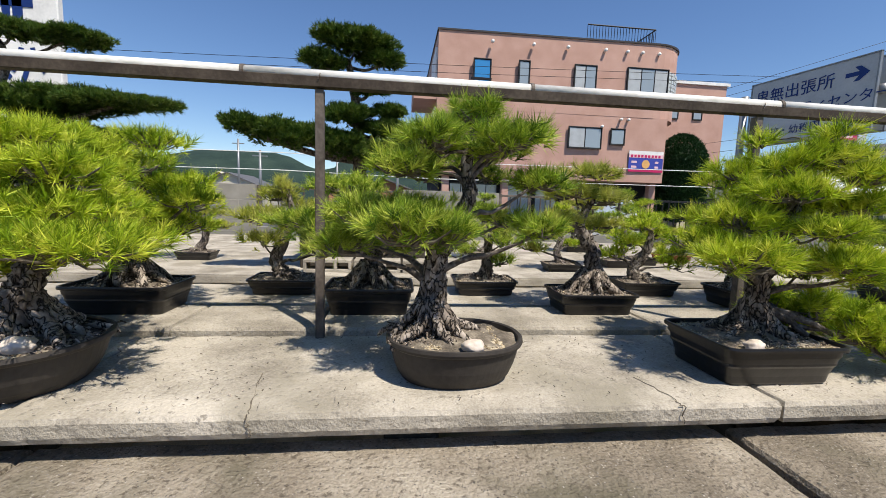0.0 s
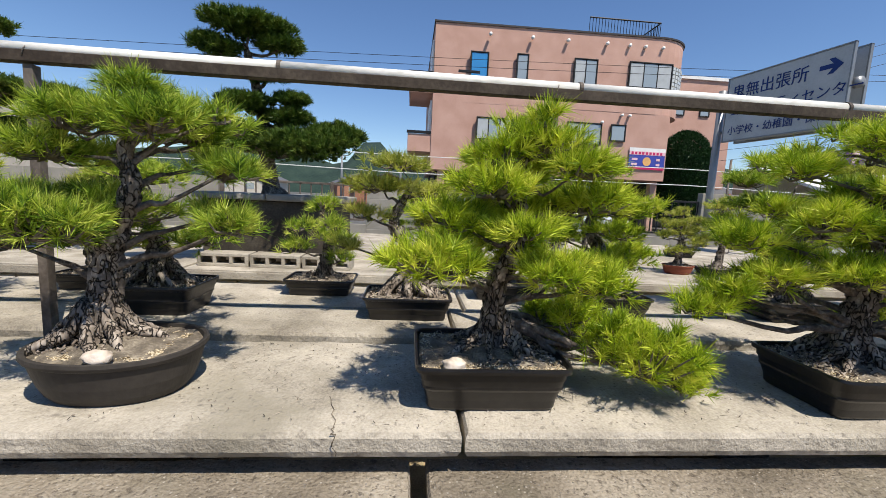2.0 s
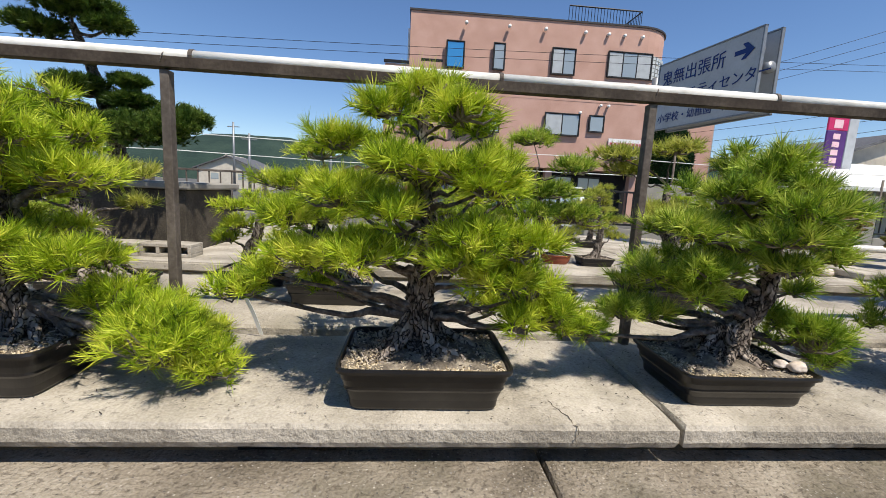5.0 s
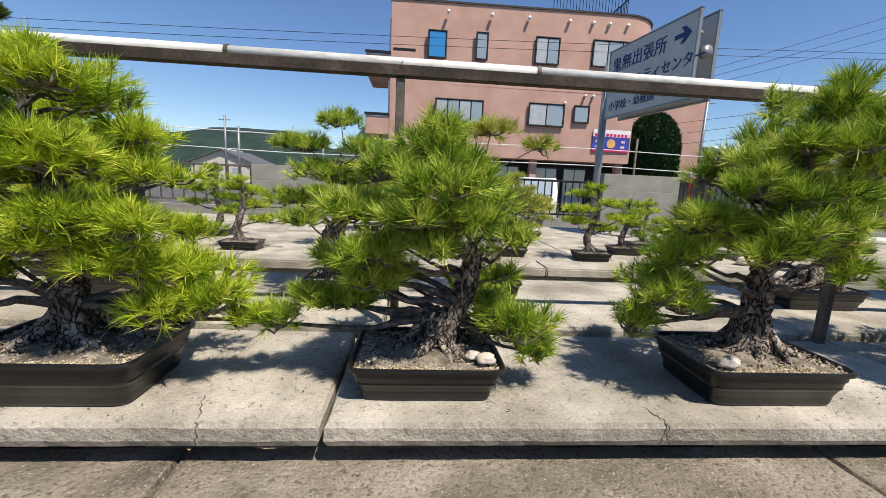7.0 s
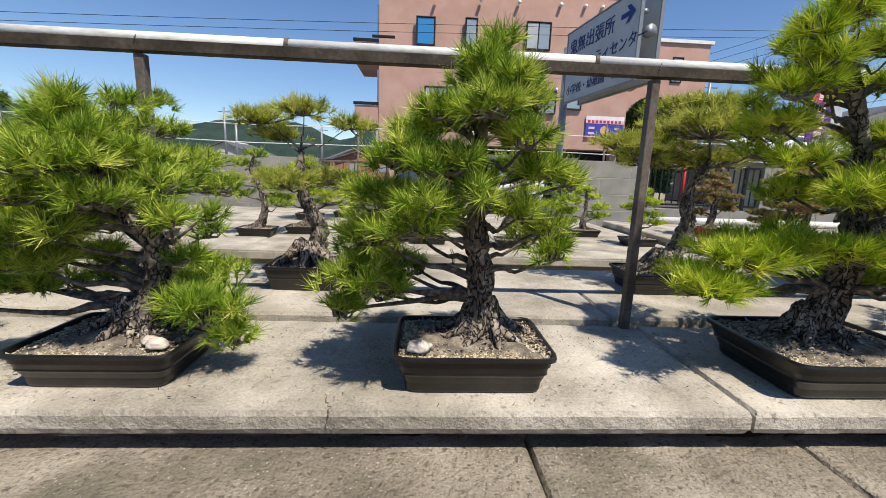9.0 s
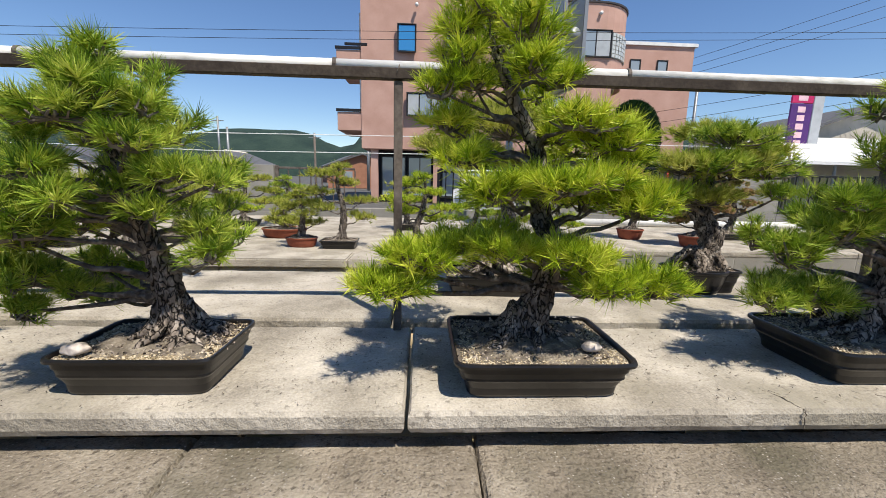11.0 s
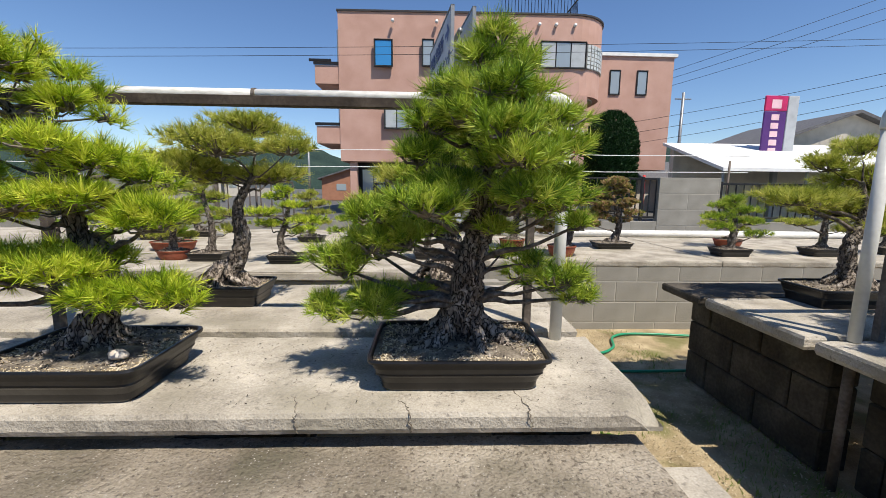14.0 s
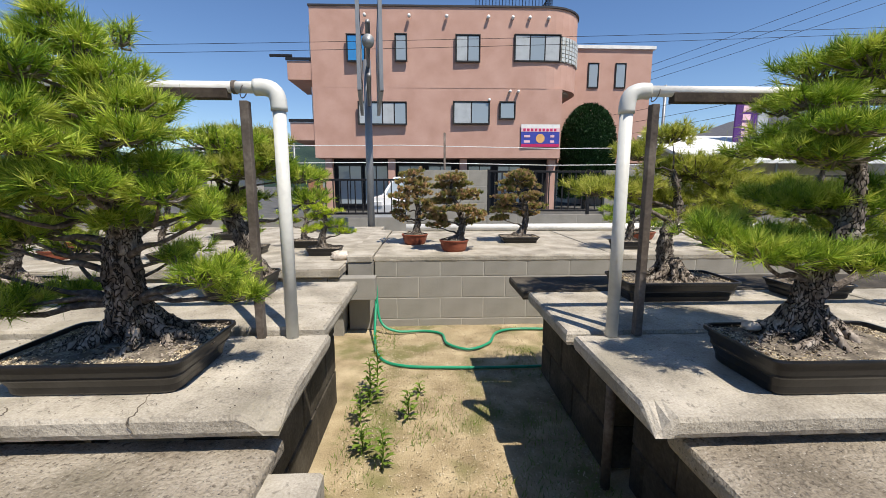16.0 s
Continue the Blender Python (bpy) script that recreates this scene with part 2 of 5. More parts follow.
def thing(name, label, category, at=(0, 0, 0), group="", kind="", turn=0):
    ob = new(name)
    ob.matrix_basis = pose(*at, 0, 0, turn)
    return tagged(ob, label, category, group, kind)


def box(x0, x1, y0, y1, z0, z1, bevel=0.004, bm=None, seg=1):
    """A bevelled box, into bm when given."""
    one = bmesh.new()
    bmesh.ops.create_cube(one, size=1)
    for v in one.verts:
        v.co = Vector((x0 + (v.co.x + 0.5) * (x1 - x0), y0 + (v.co.y + 0.5) * (y1 - y0), z0 + (v.co.z + 0.5) * (z1 - z0)))
    if bevel:
        bmesh.ops.bevel(one, geom=one.edges[:], offset=bevel, segments=seg, affect="EDGES", clamp_overlap=True)
    if bm is None:
        return one
    me = bpy.data.meshes.new("tmp")
    one.to_mesh(me)
    one.free()
    bm.from_mesh(me)
    bpy.data.meshes.remove(me)
    return bm


def tube(points, radii, sides=8, rough=0.0, seed=0, caps=True):
    """A tapered tube along points, with uneven skin: verts and faces."""
    pts = [Vector(p) for p in points]
    verts, faces = [], []
    side = Vector((1, 0, 0))
    for n, p in enumerate(pts):
        ahead = (pts[min(n + 1, len(pts) - 1)] - pts[max(n - 1, 0)]).normalized()
        if abs(ahead.dot(side)) > 0.95:
            side = Vector((0, 1, 0)) if abs(ahead.y) < 0.9 else Vector((0, 0, 1))
        a = (side - ahead * side.dot(ahead)).normalized()
        b = ahead.cross(a)
        side = a
        for k in range(sides):
            ang = 2 * math.pi * k / sides
            d = a * math.cos(ang) + b * math.sin(ang)
            r = radii[n] if hasattr(radii, "__len__") else radii
            if rough:
                q = (p + d * r) * 38 + Vector((seed * 3.1, 0, 0))
                cell = noise.voronoi(Vector((q.x, q.y, q.z * 0.6)) * 1.15)[0]
                r *= 1 + rough * (noise.noise(q * 0.6) * 0.5 + min((cell[1] - cell[0]) * 2.6, 0.8) - 0.5)
            verts.append(p + d * r)
    for n in range(len(pts) - 1):
        for k in range(sides):
            i, j = n * sides + k, n * sides + (k + 1) % sides
            faces.append((i, j, j + sides, i + sides))
    if caps:
        faces.append(tuple(range(sides - 1, -1, -1)))
        faces.append(tuple(range(len(verts) - sides, len(verts))))
    return verts, faces


def smooth_path(points, count):
    """count points on a soft curve through the given ones."""
    pts = [Vector(p) for p in points]
    out = []
    for n in range(count):
        s = n / (count - 1) * (len(pts) - 1)
        i = min(int(s), len(pts) - 2)
        u = s - i
        p0, p1, p2, p3 = pts[max(i - 1, 0)], pts[i], pts[i + 1], pts[min(i + 2, len(pts) - 1)]
        out.append(0.5 * (2 * p1 + (p2 - p0) * u + (2 * p0 - 5 * p1 + 4 * p2 - p3) * u * u + (3 * p1 - p0 - 3 * p2 + p3) * u**3))
    return out


def join(*pairs):
    verts, faces = [], []
    for v, f in pairs:
        base = len(verts)
        verts += list(v)
        faces += [tuple(i + base for i in q) for q in f]
    return verts, faces


def strips(base, tip, width, name, mat):
    """Thin tapering needles from base to tip, each a triangle; many at once."""
    n = len(base)
    way = tip - base
    side = np.cross(way, np.random.normal(size=(n, 3)))
    side *= (width / np.maximum(np.linalg.norm(side, axis=1), 1e-6))[:, None] if np.ndim(width) else width / np.maximum(np.linalg.norm(side, axis=1), 1e-6)[:, None]
    verts = np.empty((n * 3, 3))
    verts[0::3], verts[1::3], verts[2::3] = base - side / 2, base + side / 2, tip
    me = bpy.data.meshes.new(name)
    me.vertices.add(n * 3), me.loops.add(n * 3), me.polygons.add(n)
    me.vertices.foreach_set("co", verts.ravel())
    me.loops.foreach_set("vertex_index", np.arange(n * 3))
    me.polygons.foreach_set("loop_start", np.arange(0, n * 3, 3))
    me.update(calc_edges=True)
    me.materials.append(mat)
    return me


def unit(a):
    return a / np.maximum(np.linalg.norm(a, axis=1), 1e-6)[:, None]


def needle_pad(centre, radii, mat, tufts, per, length, width, up=0.8, name="foliage_pad"):
    """An uneven cushion of needle tufts: several lobes in a flat oval, shoots over each, needles like a brush round each shoot."""
    c, r = np.array(centre), np.array(radii)
    lobes = max(3, min(9, int(tufts / 14)))
    turn = np.random.uniform(0, 6.283) + np.arange(lobes) * 2.4
    reach = np.sqrt((np.arange(lobes) + 0.4) / lobes) * 0.68
    mid = np.column_stack([np.cos(turn) * reach, np.sin(turn) * reach, np.random.uniform(-0.45, 0.35, lobes) - 0.25 * reach])
    own = np.random.uniform(0.46, 0.68, (lobes, 1)) * np.array([1.0, 1.0, 1.3])
    pick = np.random.randint(0, lobes, tufts)
    u = unit(np.random.normal(size=(tufts, 3)))
    u[:, 2] = np.where(np.random.rand(tufts) < 0.72, np.abs(u[:, 2]), u[:, 2])
    spot = c + (mid[pick] + u * own[pick] * np.random.uniform(0.5, 1.05, (tufts, 1))) * r
    spot += np.random.normal(size=(tufts, 3)) * 0.006
    rim = np.column_stack([(spot - c)[:, :2] / r[:2], np.zeros(tufts)])
    axis = unit(u * 0.75 + rim * 0.55 + [0, 0, up] + np.random.normal(size=(tufts, 3)) * 0.22)
    base, ax = np.repeat(spot, per, 0), np.repeat(axis, per, 0)
    size = np.repeat(np.random.uniform(0.7, 1.25, tufts), per)
    across = unit(np.cross(ax, np.random.normal(size=(tufts * per, 3))))
    open_ = np.radians(np.random.uniform(6, 68, (tufts * per, 1)))
    way = ax * np.cos(open_) + across * np.sin(open_)
    base = base + ax * np.random.uniform(-0.30, 0.22, (tufts * per, 1)) * length
    tip = base + way * (length * size * np.random.uniform(0.7, 1.05, tufts * per))[:, None]
    me = strips(base, tip, width, name, mat)
    me.attributes.new("tuft", "FLOAT", "FACE").data.foreach_set("value", np.repeat(np.random.rand(tufts), per))
    return me, spot

# ---- pots and trees ----


def ring(hx, hy, z, power=5.0, sides=40):
    """A rounded rectangle (high power) or an oval (power 2) at height z."""
    out = []
    for k in range(sides):
        a = 2 * math.pi * k / sides + math.pi / sides
        c, s = math.cos(a), math.sin(a)
        out.append(Vector((hx * abs(c) ** (2 / power) * (1 if c > 0 else -1), hy * abs(s) ** (2 / power) * (1 if s > 0 else -1), z)))
    return out


def loft(rings, close=True):
    verts, faces, n = [v for r in rings for v in r], [], len(rings[0])
    for i in range(len(rings) - 1):
        for k in range(n):
            a, b = i * n + k, i * n + (k + 1) % n
            faces.append((a, b, b + n, a + n))
    if close:
        faces.append(tuple(range(n - 1, -1, -1)))
        faces.append(tuple(range(len(verts) - n, len(verts))))
    return verts, faces


def pot_mesh(hx, hy, h, shape):
    """Outer wall with foot, moulded band and lip; inside down to the soil."""
    p = {"rect": 12.0, "oval": 2.2, "bowl": 2.0}[shape]
    if shape == "rect":
        prof = [(0.78, 0.004), (0.80, 0.010), (0.815, 0.03), (0.865, 0.46 * h), (0.895, 0.52 * h), (0.89, 0.57 * h), (0.925, 0.80 * h), (0.935, 0.86 * h), (1.0, 0.89 * h), (1.005, 0.95 * h), (0.995, h), (0.96, h), (0.945, 0.97 * h), (0.93, 0.72 * h)]
    else:
        prof = [(0.70, 0.0), (0.735, 0.006), (0.80, 0.18 * h), (0.87, 0.42 * h), (0.92, 0.68 * h), (0.945, 0.82 * h), (0.99, 0.86 * h), (1.01, 0.92 * h), (1.0, 0.99 * h), (0.97, h), (0.93, 0.98 * h), (0.915, 0.75 * h)]
    inset = min(hx, hy)
    rings = [ring(hx - (1 - s) * inset, hy - (1 - s) * inset, z, p, 64) for s, z in prof]
    return loft(rings)


def soil_mesh(hx, hy, h, shape, seed):
    """Mounded soil that fills the pot."""
    p = {"rect": 12.0, "oval": 2.2, "bowl": 2.0}[shape]
    rings = []
    for i in range(9):
        s = 1 - i / 8.2
        rr = ring((hx - 0.05 * min(hx, hy) - 0.004) * s, (hy - 0.05 * min(hx, hy) - 0.004) * s, 0, p if s > 0.75 else 2.5, 64)
        for v in rr:
            v.z = h * 0.88 + 0.022 * (1 - s) + 0.010 * noise.noise(v * 22 + Vector((seed, 0, 0)))
        rings.append(rr)
    v, f = loft(rings, False)
    f.append(tuple(range(len(v) - 64, len(v))))
    return v, f


def flakes(count, hx, hy, z, size, seed, mat, near=None, name="bark_chips"):
    """Small uneven chips scattered on the soil."""
    rnd = random.Random(seed)
    verts, faces = [], []
    for _ in range(count):
        if near and rnd.random() < 0.42:
            a, d = rnd.uniform(0, 6.28), near * rnd.uniform(0.5, 1.5)
            x, y = d * math.cos(a) * 1.2, d * math.sin(a) * 0.9
            x, y = max(-hx, min(hx, x)), max(-hy, min(hy, y))
            lift = max(0, 0.04 * (1.3 - d / near))
        else:
            x, y, lift = rnd.uniform(-hx, hx), rnd.uniform(-hy, hy), 0
        m = Matrix.Translation((x, y, z + lift)) @ Euler((rnd.uniform(-0.9, 0.9), rnd.uniform(-0.9, 0.9), rnd.uniform(0, 6.3))).to_matrix().to_4x4()
        a, b, t = size * rnd.uniform(0.6, 1.6), size * rnd.uniform(0.25, 0.6), size * 0.18
        i = len(verts)
        for sx, sy, sz in ((-1, -0.7, -1), (1, -1, -1), (0.9, 0.8, -1), (-0.8, 1, -1), (-0.8, -0.6, 1), (0.9, -0.7, 1), (0.7, 0.7, 1), (-0.6, 0.8, 1)):
            verts.append(m @ Vector((a * sx, b * sy, t * sz)))
        faces += [(i, i + 3, i + 2, i + 1), (i + 4, i + 5, i + 6, i + 7)] + [(i + k, i + (k + 1) % 4, i + 4 + (k + 1) % 4, i + 4 + k) for k in range(4)]
    return mesh_of(name, verts, faces, mat)


SERIAL = [0]


def bonsai(at, trunk, pads, pot, label, fill=0, needle=None, thick=0.05, detail=1.0, pot_mat=None, flare=1.9, length=0.050, wide=1.0, group="bonsai on the bench", lean_pot=0, lean=0.0, name="bonsai_pine", category="bonsai"):
    """A potted tree. trunk: (x, z) from the soil up; pads: (x, y, z, half width, half height) of the foliage cushions.
    pot: (half width, half depth, height, shape, x and y shift of the trunk in it)."""
    SERIAL[0] += 1
    seed = SERIAL[0]
    rnd = random.Random(seed)
    hx, hy, h, shape, sx, sy = pot
    needle = needle or NEEDLE
    top = thing(name, label, category, at, group)
    off = Vector((-sx, -sy, 0))
    pv, pf = pot_mesh(hx, hy, h, shape)
    pot_ob = part("pot", (pv, pf), pot_mat or POT, top, smooth=False)
    pot_ob.location, pot_ob.rotation_euler.z = off, radians(lean_pot)
    soil = part("soil", soil_mesh(hx, hy, h, shape, seed), SOIL, top, "soil with tan grit and bark", True)
    soil.location, soil.rotation_euler.z = off, radians(lean_pot)
    inset = 0.86 if shape == "rect" else 0.62
    ch = part("bark_litter", flakes(int(950 * detail), hx * inset, hy * inset, h * 0.9 + 0.004, 0.0062, seed, CHIP, thick * 2.1), CHIP, top)
    tagged(ch, kind="stuff")
    ch2 = part("grit", flakes(int(3600 * detail), hx * (0.9 if shape == "rect" else 0.64), hy * (0.86 if shape == "rect" else 0.64), h * 0.9, 0.0055, seed + 50, GRIT, name="grit"), GRIT, top)
    tagged(ch2, kind="stuff")
    ch2.location = off
    # trunk with flared roots
    line = [Vector((0, 0, h * 0.8))] + [Vector((x, rnd.uniform(-0.015, 0.015) + 0.8 * lean * (n + 1) / (len(trunk) - 1), z)) for n, (x, z) in enumerate(trunk[1:])]
    count = int(62 * (0.3 + 0.7 * detail)) + 6
    path = smooth_path(line, count)
    radii = []
    for n in range(count):
        s = n / (count - 1)
        radii.append(thick * 0.98 * (1 - 0.78 * s) * (1 + 0.95 * (flare - 1) * max(0, 1 - s * 6.5) ** 1.5))
    tv, tf = tube(path, radii, 34 if detail >= 0.8 else 16, 0.42, seed)
    for v in tv:
        low = max(0, 1 - (v.z - h * 0.8) / 0.09)
        d = Vector((v.x, v.y, 0))
        if low > 0 and d.length > 1e-4:
            ang = math.atan2(d.y, d.x)
            k = 1 + low**1.4 * (0.42 * math.sin(5 * ang + seed) + 0.22 * math.sin(9 * ang + seed * 2))
            v.x, v.y = v.x * k, v.y * k
    part("trunk", (tv, tf), BARK, top, "dark cracked pine bark" if category == "bonsai" else "", True)
    if detail >= 0.6 and category == "bonsai":
        for k in range(9):
            ang = k * 0.70 + rnd.uniform(-0.25, 0.25)
            far = thick * rnd.uniform(2.5, 4.0)
            ex, ey = math.cos(ang) * min(far, hx * 0.8), math.sin(ang) * min(far, hy * 0.72)
            zz = h * 0.9
            kink = rnd.uniform(-0.35, 0.35)
            mid = (math.cos(ang + kink) * thick * 1.75, math.sin(ang + kink) * thick * 1.6, zz + rnd.uniform(0.028, 0.05))
            line = smooth_path([(math.cos(ang) * thick * 0.6, math.sin(ang) * thick * 0.6, zz + 0.10), mid, (ex, ey, zz + 0.006), (ex * 1.12, ey * 1.12, zz - 0.015)], 14)
            w = thick * rnd.uniform(0.34, 0.56)
            part("root", tube(line, [w * (1 - 0.72 * n / 13) for n in range(14)], 10, 0.5, seed + k), ROOT, top, "pale gnarled surface root" if k == 0 else "", True)
    zs = [p.z for p in path]
    pads = list(pads)
    front = len(pads)
    if fill:
        pads += [(x * rnd.uniform(0.6, 0.85), y + rnd.uniform(0.13, 0.24), z + rnd.uniform(-0.02, 0.03), max(w, 0.05), d) for x, y, z, w, d in pads]
    for n, (px, py, pz, rx, rz) in enumerate(pads):
        want = pz - 0.35 * abs(px) - 0.03
        i = min(range(count // 8, count - 1), key=lambda k: abs(zs[k] - want))
        start, end = path[i], Vector((px, py, pz - rz * 0.5))
        mid = start.lerp(end, 0.5) + Vector((rnd.uniform(-0.03, 0.03), rnd.uniform(-0.03, 0.03), rnd.uniform(-0.035, 0.02)))
        r0 = min(radii[i] * 0.45, 0.005 + 0.02 * (end - start).length + rx * 0.015)
        bp = smooth_path([start, start.lerp(mid, 0.6) + Vector((0, 0, 0.012)), mid, end], 9)
        limb = tube(bp, [r0 * (1 - 0.7 * k / 8) for k in range(9)], 7, 0.25, seed)
        rx, rz = (rx * 1.1 + 0.010, rz * 0.92 + 0.011) if fill else (rx * 1.07 + 0.008, rz * 0.92 + 0.010)
        ry = rx * rnd.uniform(0.72, 0.95)
        area = math.pi * rx * ry * 1.35 + 2 * math.pi * rx * rz * 0.8
        tufts = max(14, int(area / 0.00052 * detail * (1 if n < front else 0.42)))
        me, spots = needle_pad((px, py, pz), (rx, ry, max(rz, 0.02)), needle, tufts, int(28 * (0.5 + 0.5 * detail)), length, (0.0028 + 0.0016 * (1 - detail)) * wide)
        twigs = []
        step = 3 if detail >= 0.8 else 5
        for sp in spots[::step]:
            e = Vector(sp)
            a = end.lerp(e, rnd.uniform(0.0, 0.25)) - Vector((0, 0, rz * 0.4))
            b = a.lerp(e, 0.5) + Vector((rnd.uniform(-0.012, 0.012), rnd.uniform(-0.012, 0.012), -0.010))
            twigs.append(tube([a, b, e], [0.0042, 0.0032, 0.002], 4))
        part("branch", limb, BRANCH, top, smooth=True)
        if twigs:
            tagged(part("twig_mass", join(*twigs), TWIG, top), kind="stuff")
        part("foliage_pad", me, needle, top)
    return top


# ---- ground ----


def sheet(name, x0, x1, y0, y1, z, nx, ny, mat, bumpy, label, cat):
    verts = [Vector((x0 + (x1 - x0) * i / nx, y0 + (y1 - y0) * j / ny, 0)) for j in range(ny + 1) for i in range(nx + 1)]
    for v in verts:
        v.z = z + bumpy * noise.noise(v * 1.7) + bumpy * 0.5 * noise.noise(v * 6)
    faces = [(j * (nx + 1) + i, j * (nx + 1) + i + 1, (j + 1) * (nx + 1) + i + 1, (j + 1) * (nx + 1) + i) for j in range(ny) for i in range(nx)]
    ob = part(name, (verts, faces), mat, smooth=True)
    return tagged(ob, label, cat, kind="structure")


sheet("ground", -600, 900, -300, 1500, -0.03, 8, 8, ASPHALT, 0.0, "flat ground reaching far away", "ground")
sheet("ground_sand", -6, 18, -3, 6.6, 0.0, 160, 70, GROUND, 0.012, "sandy ground with patches of moss and grass", "ground")

# ---- benches ----


def slab(x0, x1, y0, y1, z0, z1, seed, chip=None):
    """A cast slab with worn, uneven edges. chip: a corner (x, y, size) that has broken away."""
    nx, ny, nz = min(110, max(2, int((x1 - x0) / 0.02))), max(2, int((y1 - y0) / 0.08)), 4
    bm = bmesh.new()
    bmesh.ops.create_cube(bm, size=1)
    for v in bm.verts:
        v.co = Vector((x0 + (v.co.x + 0.5) * (x1 - x0), y0 + (v.co.y + 0.5) * (y1 - y0), z0 + (v.co.z + 0.5) * (z1 - z0)))
    for axis, count in ((0, nx), (1, ny), (2, nz)):
        lo, hi = ((x0, x1), (y0, y1), (z0, z1))[axis]
        for k in range(1, count):
            co = Vector((0, 0, 0))
            co[axis] = lo + (hi - lo) * k / count
            no = Vector((0, 0, 0))
            no[axis] = 1
            bmesh.ops.bisect_plane(bm, geom=bm.verts[:] + bm.edges[:] + bm.faces[:], plane_co=co, plane_no=no)
    for v in bm.verts:
        p = v.co
        ex, ey, ez = min(p.x - x0, x1 - p.x), min(p.y - y0, y1 - p.y), min(p.z - z0, z1 - p.z)
        q = p * 9 + Vector((seed * 7.3, 0, 0))
        n1, n2 = noise.noise(q), noise.noise(q * 3.7)
        if ey < 1e-4 or ex < 1e-4:
            pull = 0.003 * n1 + 0.0022 * n2
            if ez < 1e-4:
                pull -= 0.006 + 0.003 * max(0, noise.noise(q * 2.1))
            if ey < 1e-4:
                p.y += -pull if p.y < (y0 + y1) / 2 else pull
            if ex < 1e-4:
                p.x += -pull if p.x < (x0 + x1) / 2 else pull
        if ez < 1e-4:
            p.z += 0.0022 * n1 + 0.001 * n2 - (0.004 if (ey < 1e-4 or ex < 1e-4) and p.z > (z0 + z1) / 2 else 0)
        if chip:
            cx, cy, cs = chip
            d = (Vector((p.x - cx, p.y - cy)).length) / cs
            if d < 1.0 and p.z > z0 + (z1 - z0) * 0.25:
                p.z -= (1 - d) * (z1 - z0) * 1.5 * (0.7 + 0.5 * n2)
                p.z = max(p.z, z0 + 0.003)
    return bm


def bench(name, label, slabs, mat, piers, pier_mat):
    top = thing(name, label, "bench")
    for n, s in enumerate(slabs):
        part("slab", slab(*s[:6], n + 1, s[6] if len(s) > 6 else None), s[7] if len(s) > 7 else mat, top)
    for p in piers:
        if p[1] - p[0] > 1:
            part("core", box(*p, 0.006), pier_mat, top, "concrete body of the terrace")
            continue
        rows = round((p[5] - p[4]) / 0.2)
        step = (p[5] - p[4]) / rows
        for c in range(rows):
            y = p[2] - (0.2 if c % 2 else 0)
            while y < p[3] - 0.02:
                a, b = max(y, p[2]), min(y + 0.4, p[3])
                if b - a > 0.02:
                    part("block", box(p[0], p[1], a + 0.004, b - 0.004, p[4] + c * step + 0.003, p[4] + (c + 1) * step - 0.002, 0.008), pier_mat, top)
                y += 0.4
    return top


JOINTS = (-1.2, 1.43, 3.38, 5.21, 7.065, 9.09)
front = []
for a, b in zip(JOINTS, JOINTS[1:]):
    front.append((a + 0.005, b - 0.005, 1.632, 2.205, 0.652, 0.716, (9.09, 1.632, 0.10) if b > 9 else (1.43, 1.632, 0.1) if b < 2 else None))
for a, b in ((-1.2, 1.5), (1.506, 2.02), (2.03, 3.42), (3.43, 5.3), (5.308, 6.98), (6.99, 9.06)):
    front.append((a, b, 2.235, 2.57, 0.672, 0.738, None))
for a, b in ((-1.2, 1.2), (1.21, 3.5), (3.51, 5.8), (5.81, 7.6), (7.61, 9.06)):
    front.append((a, b, 2.585, 3.02, 0.672, 0.738, None))
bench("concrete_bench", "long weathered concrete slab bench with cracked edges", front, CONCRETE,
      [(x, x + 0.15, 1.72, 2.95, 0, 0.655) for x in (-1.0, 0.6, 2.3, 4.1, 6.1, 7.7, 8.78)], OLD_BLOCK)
low = []
for a, b in ((-1.2, 1.46), (1.465, 3.26), (3.30, 4.87), (4.875, 6.52), (6.525, 7.24), (7.245, 9.06)):
    low.append((a, b, 1.02, 1.72, 0.535, 0.598, None))
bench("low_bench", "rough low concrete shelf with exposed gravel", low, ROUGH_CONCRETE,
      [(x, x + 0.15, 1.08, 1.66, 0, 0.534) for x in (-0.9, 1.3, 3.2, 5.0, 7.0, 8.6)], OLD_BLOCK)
stub = tagged(part("concrete_pad", box(8.98, 9.2, 1.45, 1.62, 0, 0.56, 0.008), CONCRETE), "short pale concrete post beside the low shelf", "post")

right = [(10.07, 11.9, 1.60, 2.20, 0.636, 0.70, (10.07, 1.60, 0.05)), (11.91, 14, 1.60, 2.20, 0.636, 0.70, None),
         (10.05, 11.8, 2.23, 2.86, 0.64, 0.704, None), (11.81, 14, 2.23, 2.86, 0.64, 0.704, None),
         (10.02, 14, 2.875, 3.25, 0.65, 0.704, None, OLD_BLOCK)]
# block walls here take the dirt tone darkened further for the bench's shade
bench("concrete_bench", "concrete slab bench on stained, shade-darkened block walls beside the aisle", right, CONCRETE,
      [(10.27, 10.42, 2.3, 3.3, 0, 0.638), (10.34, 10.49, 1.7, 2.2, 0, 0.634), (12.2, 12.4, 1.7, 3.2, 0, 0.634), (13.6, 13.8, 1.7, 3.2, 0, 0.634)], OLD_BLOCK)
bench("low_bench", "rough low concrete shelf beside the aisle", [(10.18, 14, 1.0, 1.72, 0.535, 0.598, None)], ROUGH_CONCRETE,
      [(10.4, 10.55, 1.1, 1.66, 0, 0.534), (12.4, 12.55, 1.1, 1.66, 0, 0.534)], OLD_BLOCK)

